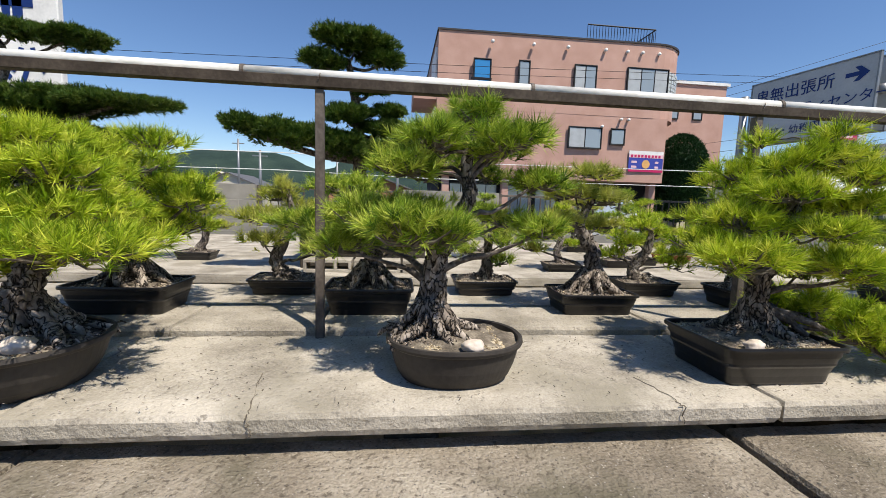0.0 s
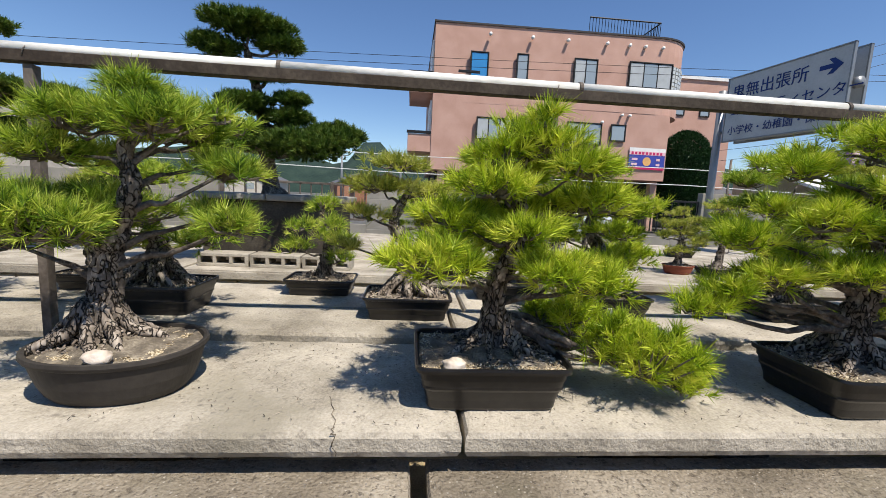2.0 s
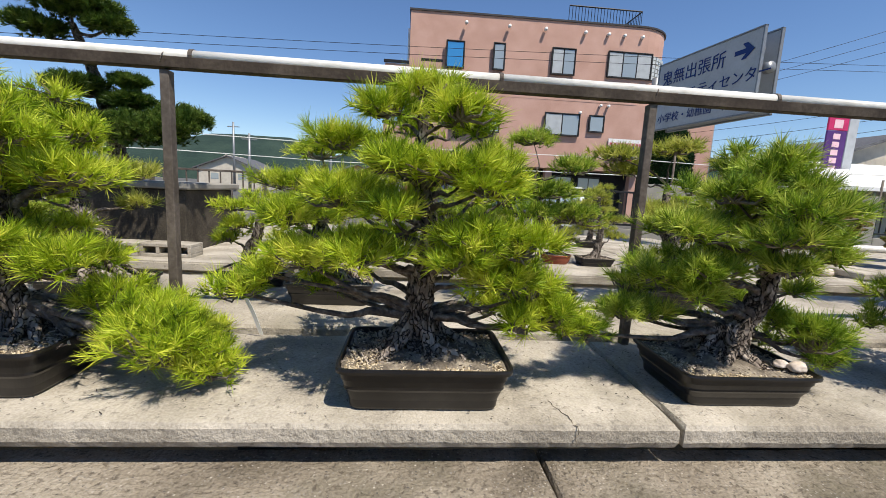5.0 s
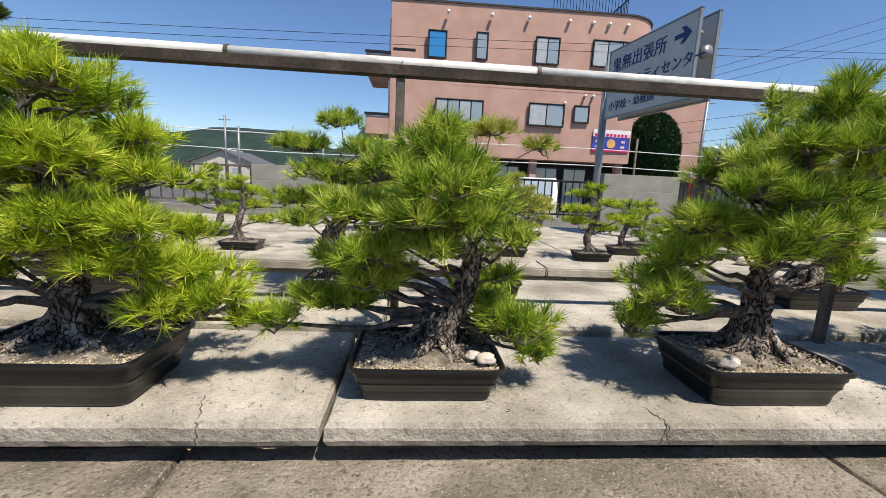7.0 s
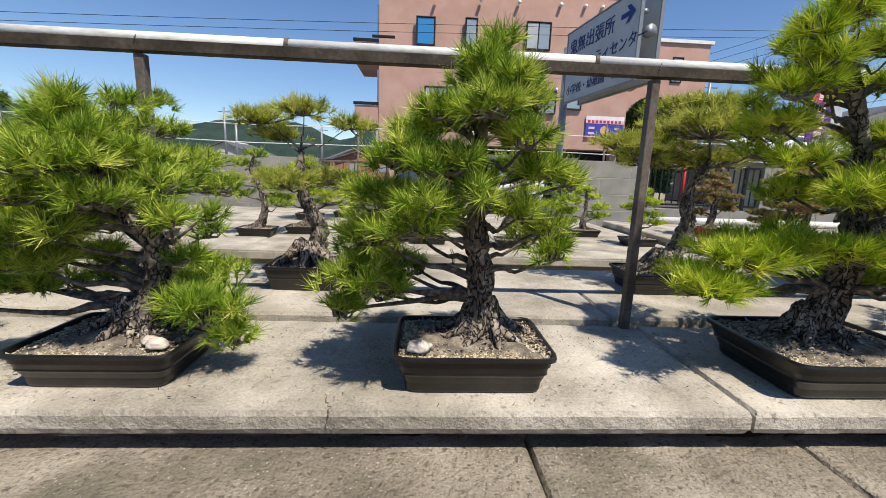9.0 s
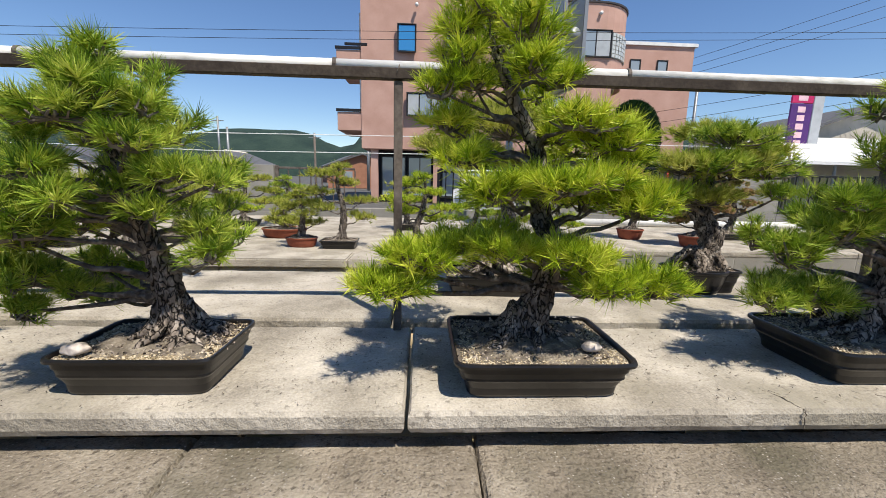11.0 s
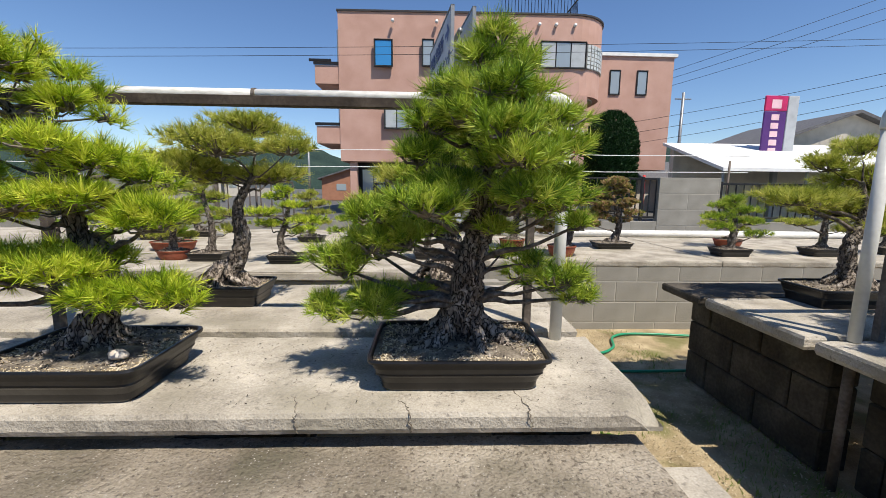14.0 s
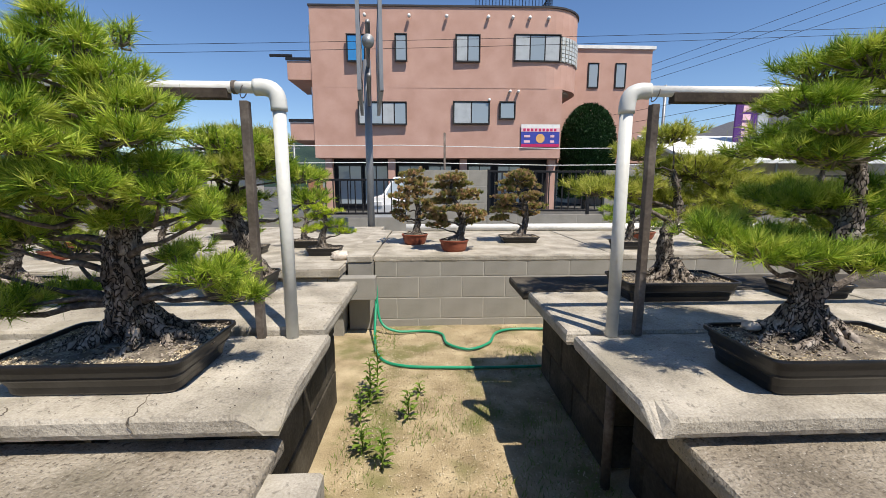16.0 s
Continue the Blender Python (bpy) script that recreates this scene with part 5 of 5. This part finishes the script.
# ---- aisle: hose, weeds ----
HP = [(9.02, 4.22, 0.42), (9.06, 4.12, 0.12), (9.2, 4.08, 0.03), (9.45, 4.1, 0.02), (9.6, 4.02, 0.02), (9.64, 3.8, 0.02), (9.8, 3.68, 0.02), (9.98, 3.8, 0.02), (10.1, 4.05, 0.02), (10.4, 4.12, 0.02), (11.2, 4.0, 0.02)]
tagged(part("garden_hose", tube(smooth_path(HP, 90), 0.011, 10), HOSE, smooth=True), "green garden hose lying across the sandy ground", "hose")
HP2 = [(9.02, 4.22, 0.3), (9.04, 3.9, 0.05), (9.12, 3.55, 0.02), (9.3, 3.4, 0.02), (9.65, 3.36, 0.02), (10.0, 3.35, 0.02), (10.4, 3.36, 0.02)]
tagged(part("garden_hose", tube(smooth_path(HP2, 60), 0.011, 10), HOSE, smooth=True), "green garden hose trailing beside the bench", "hose")


def weed(x, y, h, leaves, seed):
    w = thing("weed", "tall green weed growing in the sandy aisle", "plant", (x, y, 0), "weeds in the aisle")
    rnd = random.Random(seed)
    part("stem", tube([(0, 0, 0), (0.01, 0.005, h * 0.5), (0.0, 0.01, h)], [0.004, 0.003, 0.0015], 5), WEED, w)
    verts, faces = [], []
    for k in range(leaves):
        s = 0.1 + 0.9 * k / leaves
        a = k * 2.4 + rnd.uniform(-0.3, 0.3)
        l = rnd.uniform(0.05, 0.085) * (1.2 - 0.6 * s)
        p, d = Vector((0.005, 0.005, h * s)), Vector((math.cos(a), math.sin(a), rnd.uniform(0.2, 0.8))).normalized()
        side = d.cross(Vector((0, 0, 1))).normalized() * l * 0.16
        i = len(verts)
        verts += [p, p + d * l * 0.5 + side + Vector((0, 0, 0.004)), p + d * l + Vector((0, 0, -0.012)), p + d * l * 0.5 - side + Vector((0, 0, 0.004)), p + d * l * 0.5]
        faces += [(i, i + 1, i + 4), (i + 1, i + 2, i + 4), (i, i + 4, i + 3), (i + 4, i + 2, i + 3)]
    part("leaves", (verts, faces), WEED, w)
    return w


weed(9.16, 3.0, 0.42, 46, 1), weed(9.13, 2.9, 0.3, 36, 2), weed(9.36, 2.75, 0.17, 24, 3), weed(9.26, 2.35, 0.2, 26, 4), weed(9.15, 2.45, 0.16, 22, 5), weed(9.1, 2.72, 0.22, 24, 6), weed(9.42, 3.0, 0.1, 14, 7)
np.random.seed(5)
gx = np.column_stack([np.random.uniform(9.0, 10.3, 9000), np.random.uniform(1.0, 4.2, 9000), np.zeros(9000)])
keep = np.array([noise.noise(Vector((x * 1.6, y * 1.6, 4))) + 0.35 * (1 if y < 2.9 else -0.6) + 0.45 * (abs(x - 9.65) > 0.42) > 0.28 for x, y, _ in gx])
gx = gx[keep]
tip = gx + np.column_stack([np.random.normal(0, 0.012, (len(gx), 2)), np.random.uniform(0.012, 0.045, len(gx))])
tagged(part("grass", strips(gx, tip, 0.0035, "grass", WEED), WEED), "short thin grass on the sandy aisle", "grass", kind="stuff")
gv = flakes(9000, 0.62, 1.6, 0.008, 0.0042, 77, GRIT, name="gravel")
gr = tagged(part("gravel", gv, GRIT), "loose tan gravel on the aisle", "gravel", kind="stuff")
gr.location = (9.66, 2.7, 0)

# ---- fallen needles and grit on the slabs ----
np.random.seed(12)
lit = np.column_stack([np.random.uniform(-0.5, 9.0, 1500), np.random.uniform(1.65, 2.19, 1500), np.full(1500, 0.7205)])
ang = np.random.uniform(0, 6.28, 1500)
far = lit + np.column_stack([np.cos(ang), np.sin(ang), np.zeros(1500)]) * np.random.uniform(0.01, 0.035, (1500, 1))
tagged(part("fallen_needles", strips(lit, far, 0.0013, "fallen_needles", CHIP), CHIP), "dry brown pine needles scattered on the slabs", "litter", kind="stuff")
sg = tagged(part("slab_grit", flakes(1500, 4.6, 0.27, 0, 0.0028, 15, CHIP, name="slab_grit"), CHIP), "dark specks of grit on the slabs", "grit", kind="stuff")
sg.location = (4.4, 1.92, 0.7205)


def hollow_block(x, y, z, turn=0):
    hb = thing("hollow_block", "grey hollow concrete block lying on the terrace", "block", (x, y, z), "hollow blocks on the terrace", turn=turn)
    for zz in (0, 0.08):
        part("shell", box(-0.195, 0.195, -0.095, 0.095, zz, zz + 0.025, 0.003), CONCRETE, hb)
    for xx in (-0.195, -0.075, 0.05, 0.17):
        part("web", box(xx, xx + 0.025, -0.095, 0.095, 0.026, 0.079, 0.002), CONCRETE, hb)
    return hb


for k in range(3):
    hollow_block(1.75 + 0.41 * k, 4.2, 0.616, 1 - k)
# ---- fences on the boundary wall ----


def bar_fence(x0, x1, y, z0, z1, label, gap=0.13, mat=None):
    mat = mat or BLACK_METAL
    fe = thing("fence", label, "fence")
    part("top_rail", box(x0, x1, y - 0.02, y + 0.02, z1 - 0.04, z1, 0.004), mat, fe)
    part("bottom_rail", box(x0, x1, y - 0.02, y + 0.02, z0 + 0.06, z0 + 0.1, 0.004), mat, fe)
    n = int((x1 - x0) / gap)
    bar = None
    for k in range(n + 1):
        x = x0 + (x1 - x0) * k / n
        if bar is None:
            bar = part("bar", box(-0.011, 0.011, -0.011, 0.011, z0 + 0.1, z1 - 0.04, 0.003), mat, fe)
            bar.location = (x, y, 0)
        else:
            part("bar", bar.data, mat, fe).location = (x, y, 0)
    for k in range(int((x1 - x0) / 2.0) + 1):
        x = min(x0 + k * 2.0, x1)
        part("fence_post", box(x - 0.03, x + 0.03, y - 0.03, y + 0.03, z0, z1 + 0.02, 0.005), mat, fe)
    return fe


bar_fence(7.4, 9.08, 8.68, 0.67, 1.42, "black metal bar fence on a low wall")
bar_fence(-0.26, 2.36, 8.68, 0.67, 1.42, "brown metal bar fence on a low wall", 0.2, STEEL)
bar_fence(4.34, 5.8, 8.68, 0.67, 1.42, "brown metal bar fence on a low wall", 0.2, STEEL)
bar_fence(10.7, 12.98, 8.68, 0.72, 1.58, "black metal bar fence beside the gate post")
bar_fence(14.3, 20.0, 8.68, 0.72, 1.5, "black metal bar fence in front of the house", 0.16)
RED = plain("red_paint", (0.5, 0.03, 0.03), 0.4)
tagged(part("red_post", tube([(18.2, 19.0, 0), (18.2, 19.0, 2.05)], 0.06, 10), RED, smooth=True), "red painted post beside the fence", "post")
for n, (x, z) in enumerate(((9.85, 2.32), (5.0, 2.0), (14.6, 1.95))):
    tagged(part("wire_post", tube([(x, 8.9, 0), (x, 8.9, z)], 0.022, 8), STEEL, smooth=True), "thin rusty post carrying a white wire", "post")
for z in (1.72, 2.05):
    tagged(part("white_wire", tube([(-12 + k * 3, 8.9, z + 0.03 * math.sin(k * 2.1)) for k in range(10)], 0.008, 5), WHITE), "white wire strung along the boundary wall", "wire")

# ---- road sign ----
SIGN_WHITE = plain("sign_white", (0.42, 0.44, 0.46), 0.4)
SIGN_BLUE = plain("sign_blue", (0.012, 0.035, 0.16), 0.4)
SIGN_GREY = plain("sign_steel", (0.25, 0.26, 0.27), 0.45, 0.5)


def text(body, size, parent, m, mat, name="lettering"):
    cu = bpy.data.curves.new(name, "FONT")
    cu.body, cu.size, cu.align_x, cu.extrude = body, size, "LEFT", 0.002
    tmp = bpy.data.objects.new(name, cu)
    scene.collection.objects.link(tmp)
    me = bpy.data.meshes.new_from_object(tmp.evaluated_get(bpy.context.evaluated_depsgraph_get()))
    bpy.data.objects.remove(tmp)
    me.materials.clear()
    me.materials.append(mat)
    ob = part(name, me, mat, parent)
    ob.matrix_basis = m
    return ob


road_sign = thing("road_sign", "white direction sign with blue lettering on a steel pole", "sign", (8.74, 5.72, 0), turn=7.6)
part("pole", tube([(0.05, 1.96, 0), (0.05, 1.96, 3.3)], 0.06, 14), SIGN_GREY, road_sign, smooth=True)
for s, x in ((0, -0.06), (1, 0.2)):
    p = part("panel", box(x, x + 0.03, 0.0, 1.74, 2.42, 3.42, 0.006), SIGN_WHITE, road_sign)
    part("panel_edge", box(x - 0.008, x + 0.038, -0.02, 0.0, 2.40, 3.44, 0.002), SIGN_GREY, p)
    part("panel_edge", box(x - 0.008, x + 0.038, 1.74, 1.76, 2.40, 3.44, 0.002), SIGN_GREY, p)
    part("panel_edge", box(x - 0.008, x + 0.038, -0.02, 1.76, 3.42, 3.44, 0.002), SIGN_GREY, p)
    part("panel_edge", box(x - 0.008, x + 0.038, -0.02, 1.76, 2.40, 2.42, 0.002), SIGN_GREY, p)
for z in (2.6, 3.2):
    part("cross_arm", tube([(0.07, 2.0, z), (0.07, 0.08, z)], 0.03, 10), SIGN_GREY, road_sign, smooth=True)
lamp = part("sign_lamp", tube([(0.07, -0.06, 2.95), (0.07, 0.02, 2.95)], 0.07, 14), SIGN_GREY, road_sign, "round grey cap", True)
face = pose(-0.066, 1.66, 3.1, 90, 0, -90)
text("鬼無出張所", 0.235, road_sign, face, SIGN_BLUE)
text("コミュニティセンター", 0.185, road_sign, pose(-0.066, 1.66, 2.82, 90, 0, -90), SIGN_BLUE)
text("小学校・幼稚園・保育所", 0.15, road_sign, pose(-0.066, 1.66, 2.52, 90, 0, -90), SIGN_BLUE)
arrow = bmesh.new()
pts = [(0, -0.03), (0.16, -0.03), (0.1, -0.1), (0.17, -0.1), (0.28, 0.0), (0.17, 0.1), (0.1, 0.1), (0.16, 0.03), (0, 0.03)]
arrow.faces.new([arrow.verts.new((-0.066, 0.36 - a, 3.2 + b)) for a, b in pts])
part("arrow", arrow, SIGN_BLUE, road_sign, "dark blue arrow")

# ---- hanging signs ----
PURPLE = plain("purple_panel", (0.09, 0.035, 0.16), 0.4)
MAGENTA = plain("magenta_panel", (0.5, 0.03, 0.12), 0.4)
BANNER_BLUE = plain("banner_blue", (0.05, 0.07, 0.35), 0.5)
PINK = plain("pale_pink", (0.75, 0.5, 0.55), 0.5)
ORANGE = plain("banner_orange", (0.7, 0.4, 0.15), 0.5)
vs = thing("banner_sign", "tall purple roadside sign with red top", "sign", (22.97, 17.84, 0))
part("pole", box(0.3, 0.52, 0.07, 0.28, 0, 5.27, 0.02), SIGN_GREY, vs)
part("panel", box(-0.48, 0.48, -0.02, 0.06, 2.42, 4.71, 0.02), PURPLE, vs)
part("panel_top", box(-0.48, 0.48, -0.025, 0.065, 4.725, 5.34, 0.02), MAGENTA, vs)
part("panel_side", box(0.5, 0.97, -0.02, 0.14, 2.42, 5.34, 0.02), SIGN_WHITE, vs)
part("emblem", box(-0.21, 0.21, -0.034, -0.027, 4.82, 5.18, 0.01), PINK, vs)
for k in range(6):
    part("letter_bar", box(-0.17, 0.17, -0.03, -0.022, 2.62 + k * 0.345, 2.86 + k * 0.345, 0.01), PINK, vs)
wb = thing("wall_banner", "blue and pink printed banner hung on the building", "banner", (15.1, 20.965, 3.16))
part("cloth", box(-0.95, 0.95, 0, 0.02, 0, 1.07, 0.005), BANNER_BLUE, wb)
part("border", box(-0.95, 0.95, -0.008, -0.002, 0, 0.14, 0), MAGENTA, wb)
part("border", box(-0.95, 0.95, -0.008, -0.002, 0.72, 0.9, 0), PINK, wb)
part("border", box(-0.95, 0.95, -0.008, -0.002, 0.9, 1.07, 0), WHITE, wb)
em = bmesh.new()
bmesh.ops.create_circle(em, cap_ends=True, radius=0.22, segments=20, matrix=pose(0, -0.012, 0.4, 90, 0, 0))
part("emblem", em, ORANGE, wb)
rnd = random.Random(3)
for k in range(10):
    x, z = (-0.75 + (k % 5) * 0.1 + (0 if k % 5 < 3 else 1.0)), 0.25 + 0.25 * (k // 5)
    part("printed_mark", box(x - 0.05, x + 0.05, -0.01, -0.004, z - 0.05, z + 0.06, 0.01), PINK, wb)
for k in range(9):
    part("letter_bar", box(-0.85 + k * 0.19, -0.73 + k * 0.19, -0.014, -0.009, 0.74, 0.87, 0.005), MAGENTA, wb)
ls = thing("shop_sign", "tall white sign board with brushed blue lettering", "sign", (-2.0, 5.63, 0))
part("board", box(-0.75, 0.73, 0, 0.08, 1.7, 5.2, 0.01), WHITE, ls)
text("松", 0.62, ls, pose(0.0, -0.006, 2.2, 90, 0, 0), SIGN_BLUE)
for k in range(3):
    part("letter_bar", box(0.1 + 0.1 * k, 0.16 + 0.12 * k, -0.008, 0, 2.85, 3.3, 0.01), SIGN_BLUE, ls)
part("letter_bar", box(0.05, 0.5, -0.008, 0, 3.1, 3.18, 0.01), SIGN_BLUE, ls)
part("post", box(-0.1, 0.1, 0.08, 0.25, 0, 5.2, 0.01), SIGN_GREY, ls)

# ---- clipped conifer beside the building ----
hedge = thing("clipped_conifer", "dark green clipped conifer with rounded top", "tree", (18.0, 22.3, 0))
part("trunk", tube([(0, 0, 0), (0, 0, 2.2)], [0.12, 0.09], 8), BARK, hedge)
np.random.seed(8)
u = np.random.uniform(0, 6.283, 26000)
h = np.random.uniform(0.6, 5.4, 26000)
r = 1.36 * np.sqrt(np.clip(1 - np.clip((h - 3.3) / 2.1, 0, 1) ** 2.2, 0.0, 1)) * np.random.uniform(0.82, 1.03, 26000)
base = np.column_stack([r * np.cos(u), r * np.sin(u), h])
tip = base + np.column_stack([np.cos(u) * 0.05, np.sin(u) * 0.05, np.full(26000, 0.07)]) + np.random.normal(0, 0.05, (26000, 3))
part("crown", strips(base, tip, 0.07, "crown", HEDGE), HEDGE, hedge)
inner = bmesh.new()
bmesh.ops.create_icosphere(inner, subdivisions=3, radius=1)
for v in inner.verts:
    v.co = Vector((v.co.x * 1.12, v.co.y * 1.12, 2.75 + v.co.z * 2.25))
part("crown_core", inner, HEDGE, hedge, smooth=True)

# ---- houses, poles and wires beyond ----
ROOF_TILE = material("grey_roof_tiles", [(0.06, 0.06, 0.065), (0.11, 0.11, 0.115), (0.17, 0.17, 0.175)], scale=3, fine=20, rough=0.6, stretch=(1, 6, 1))
PLASTER = plain("pale_plaster", (0.55, 0.5, 0.42), 0.8)
BRICKY = plain("brown_cladding", (0.33, 0.16, 0.10), 0.8)


def gable_house(x, y, w, d, wall, peak, mat, label, roof=None, turn=0, over=0.4):
    hs = thing("house", label, "house", (x, y, 0), turn=turn)
    part("wall", box(-w / 2, w / 2, -d / 2, d / 2, 0, wall, 0), mat, hs)
    for s in (-1, 1):
        gb = bmesh.new()
        gb.faces.new([gb.verts.new(p) for p in ((-w / 2, s * d / 2, wall), (w / 2, s * d / 2, wall), (0, s * d / 2, peak))])
        part("gable", gb, mat, hs)
    for s in (-1, 1):
        e = over
        k = (peak - wall) / (w / 2)
        v = [(0, -d / 2 - e, peak + 0.12), (s * (w / 2 + e), -d / 2 - e, wall - k * e + 0.12), (s * (w / 2 + e), d / 2 + e, wall - k * e + 0.12), (0, d / 2 + e, peak + 0.12)]
        v += [(a, b, c - 0.14) for a, b, c in v]
        part("roof", (v, [(0, 1, 2, 3), (7, 6, 5, 4), (0, 4, 5, 1), (1, 5, 6, 2), (2, 6, 7, 3), (3, 7, 4, 0)]), roof or ROOF_TILE, hs)
    for dx in (-w * 0.22, w * 0.22):
        win = part("window", box(dx - 0.5, dx + 0.5, -d / 2 - 0.03, -d / 2 + 0.05, wall * 0.45, wall * 0.75, 0.01), PANE, hs)
    return hs


gable_house(28.6, 23.0, 9, 6, 3.5, 5.1, PLASTER, "house with dark grey tiled gable roof")
gable_house(23.0, 31.0, 7, 6, 2.2, 3.4, PLASTER, "low house with grey tiled roof", turn=90)
cp = thing("car_port", "low white canopy roof on posts", "canopy", (22.5, 17.5, 0))
eave = [(-3.5, -2.4, 2.2), (8.5, -2.4, 2.2), (8.5, 1.6, 3.5), (-3.5, 1.6, 3.5)]
part("roof", (eave + [(a, b, c - 0.12) for a, b, c in eave], [(0, 1, 2, 3), (7, 6, 5, 4), (0, 4, 5, 1), (1, 5, 6, 2), (2, 6, 7, 3), (3, 7, 4, 0)]), WHITE, cp)
for x in (-3.2, 0, 3, 5.6):
    part("post", tube([(x, -2.0, 0), (x, -2.0, 2.2)], 0.05, 8), SIGN_GREY, cp)
part("wall", box(-3.2, 8.2, 1.2, 1.5, 0, 3.2, 0), PLASTER, cp)
gable_house(-37, 101, 9, 10, 3.6, 6.4, BRICKY, "brown gabled house far off with pale eaves", PLASTER)
gable_house(-20, 62, 8, 9, 2.6, 4.2, PLASTER, "low pale house far off")
gable_house(-7, 80, 9, 8, 3.0, 4.9, BRICKY, "brown roofed house far off", turn=20)
gable_house(-52, 75, 10, 9, 3.0, 5.0, PLASTER, "pale house far off with grey roof", turn=10)
gable_house(0, 48, 7, 7, 2.3, 3.5, BRICKY, "brown shed with gabled roof behind the fence", turn=12)
ml = thing("pale_building", "plain cream building behind the pines", "building", (-13.5, 15.5, 0))
part("wall", box(-3, 3, -3, 3, 0, 4.0, 0.02), PLASTER, ml)
part("roof", box(-3.1, 3.1, -3.1, 3.1, 4.0, 4.12, 0.01), WHITE, ml)
for n, (x, y, z) in enumerate(((-14, 45, 7), (-22, 40, 5.6), (-4, 44, 5.5), (-33, 55, 8), (2.2, 38, 5.0), (27.0, 31, 8.5), (33, 16, 9), (-9, 36, 5))):
    pl = thing("utility_pole", "grey concrete utility pole with crossarm", "pole", (x, y, 0), "utility poles")
    part("pole", tube([(0, 0, 0), (0, 0, z)], [0.14, 0.1], 8), SIGN_GREY, pl, smooth=True)
    part("crossarm", box(-0.6, 0.6, -0.04, 0.04, z - 0.5, z - 0.42, 0.005), SIGN_GREY, pl)


def cable(a, b, sag, rad=0.008):
    a, b = Vector(a), Vector(b)
    pts = [a.lerp(b, k / 20) - Vector((0, 0, sag * 4 * (k / 20) * (1 - k / 20))) for k in range(21)]
    return tagged(part("power_cable", tube(pts, rad, 5), BLACK_METAL), "black overhead power cable against the sky", "cable", "power cables")


cable((-30, 13, 4.6), (33, 16, 7.2), 0.5)
cable((-30, 13.1, 4.75), (33, 16.1, 7.4), 0.4)
for k in range(3):
    cable((22, 40, 8.5 + k * 0.5), (60, 20, 20 + k * 1.1), 0.6, 0.016)
    cable((20, 24, 5.2 - k * 0.6), (33, 16, 7.6 - k * 0.5), 0.2, 0.011)
cl = tagged(part("cable_clip", box(4.6, 5.3, 14.36, 14.42, 5.28, 5.36, 0.01), BLACK_METAL), "black sleeve on the overhead cable", "cable")

# ---- hills ----
HILL = material("far_wooded_hill", [(0.012, 0.026, 0.024), (0.022, 0.042, 0.034), (0.036, 0.06, 0.046)], scale=0.05, fine=0.6, rough=1.0, bump=0.6, dist=2.0)


def ridge(x):
    h = 46 + 8 * math.sin(x * 0.011 + 1.0) + 6 * math.sin(x * 0.027) - 22 * max(0, min(1, (x + 110) / 50)) + 34 * math.exp(-((x + 38) / 22) ** 2) + 30 * max(0, min(1, (x - 120) / 160))
    return max(4, h)


hv, hf = [], []
for i in range(121):
    x = -900 + i * 15
    for j in range(9):
        s = j / 8
        y = 330 + 110 * s
        z = ridge(x) * math.sin(s * math.pi / 2) ** 0.8 + 2.5 * noise.noise(Vector((x * 0.03, y * 0.03, 0))) + 1.2 * noise.noise(Vector((x * 0.1, y * 0.1, 3)))
        hv.append((x, y, z if j else -2))
for i in range(120):
    for j in range(8):
        a = i * 9 + j
        hf.append((a, a + 9, a + 10, a + 1))
tagged(part("backdrop_hills", (hv, hf), HILL, smooth=True), "long wooded hills beyond the town", "hills", kind="structure")
# yard behind the camera
tagged(part("wall_south", box(-8, 20, -4.2, -4.0, 0, 2.0, 0.01), BLOCK), "plain block wall behind the path", "wall", kind="structure")


# ---- parked car behind the fence ----
CAR_WHITE = plain("white_car_paint", (0.72, 0.72, 0.70), 0.25)
RUBBER = plain("tyre_rubber", (0.015, 0.015, 0.015), 0.8)


def parked_car(x, y, turn, paint, label):
    car = thing("parked_car", label, "car", (x, y, 0), turn=turn)
    side = [(-1.7, 0.3), (-1.72, 0.75), (-1.65, 0.95), (-0.95, 1.02), (-0.35, 1.55), (1.35, 1.58), (1.68, 1.05), (1.72, 0.35)]
    v = [(a, s * (0.74 if b < 1.1 else 0.62), b) for s in (-1, 1) for a, b in side]
    n = len(side)
    part("body", (v, [tuple(range(n)), tuple(range(2 * n - 1, n - 1, -1))] + [(k, n + k, n + (k + 1) % n, (k + 1) % n) for k in range(n)]), paint, car)
    for s in (-1, 1):
        for a, b in ((-0.45, 0.35), (0.42, 1.3)):
            part("side_window", box(a, b, s * 0.69 - 0.03, s * 0.69 + 0.03, 1.1, 1.45, 0.02), PANE, car)
    ws = part("windscreen", ([(-0.96, -0.6, 1.06), (-0.96, 0.6, 1.06), (-0.4, 0.55, 1.52), (-0.4, -0.55, 1.52)], [(0, 1, 2, 3)]), PANE, car)
    ws.location.x = -0.02
    for a in (-1.05, 1.1):
        for s in (-0.7, 0.7):
            w = part("wheel", tube([(a, s - 0.09, 0.3), (a, s + 0.09, 0.3)], 0.3, 18), RUBBER, car)
            part("rim", tube([(a, s - 0.095, 0.3), (a, s + 0.095, 0.3)], 0.18, 14), SIGN_GREY, w)
    for s in (-0.5, 0.5):
        part("headlight", box(-1.75, -1.68, s - 0.14, s + 0.14, 0.72, 0.86, 0.02), WHITE, car)
    return car


parked_car(9.2, 13.5, 70, CAR_WHITE, "small white car parked behind the fence")
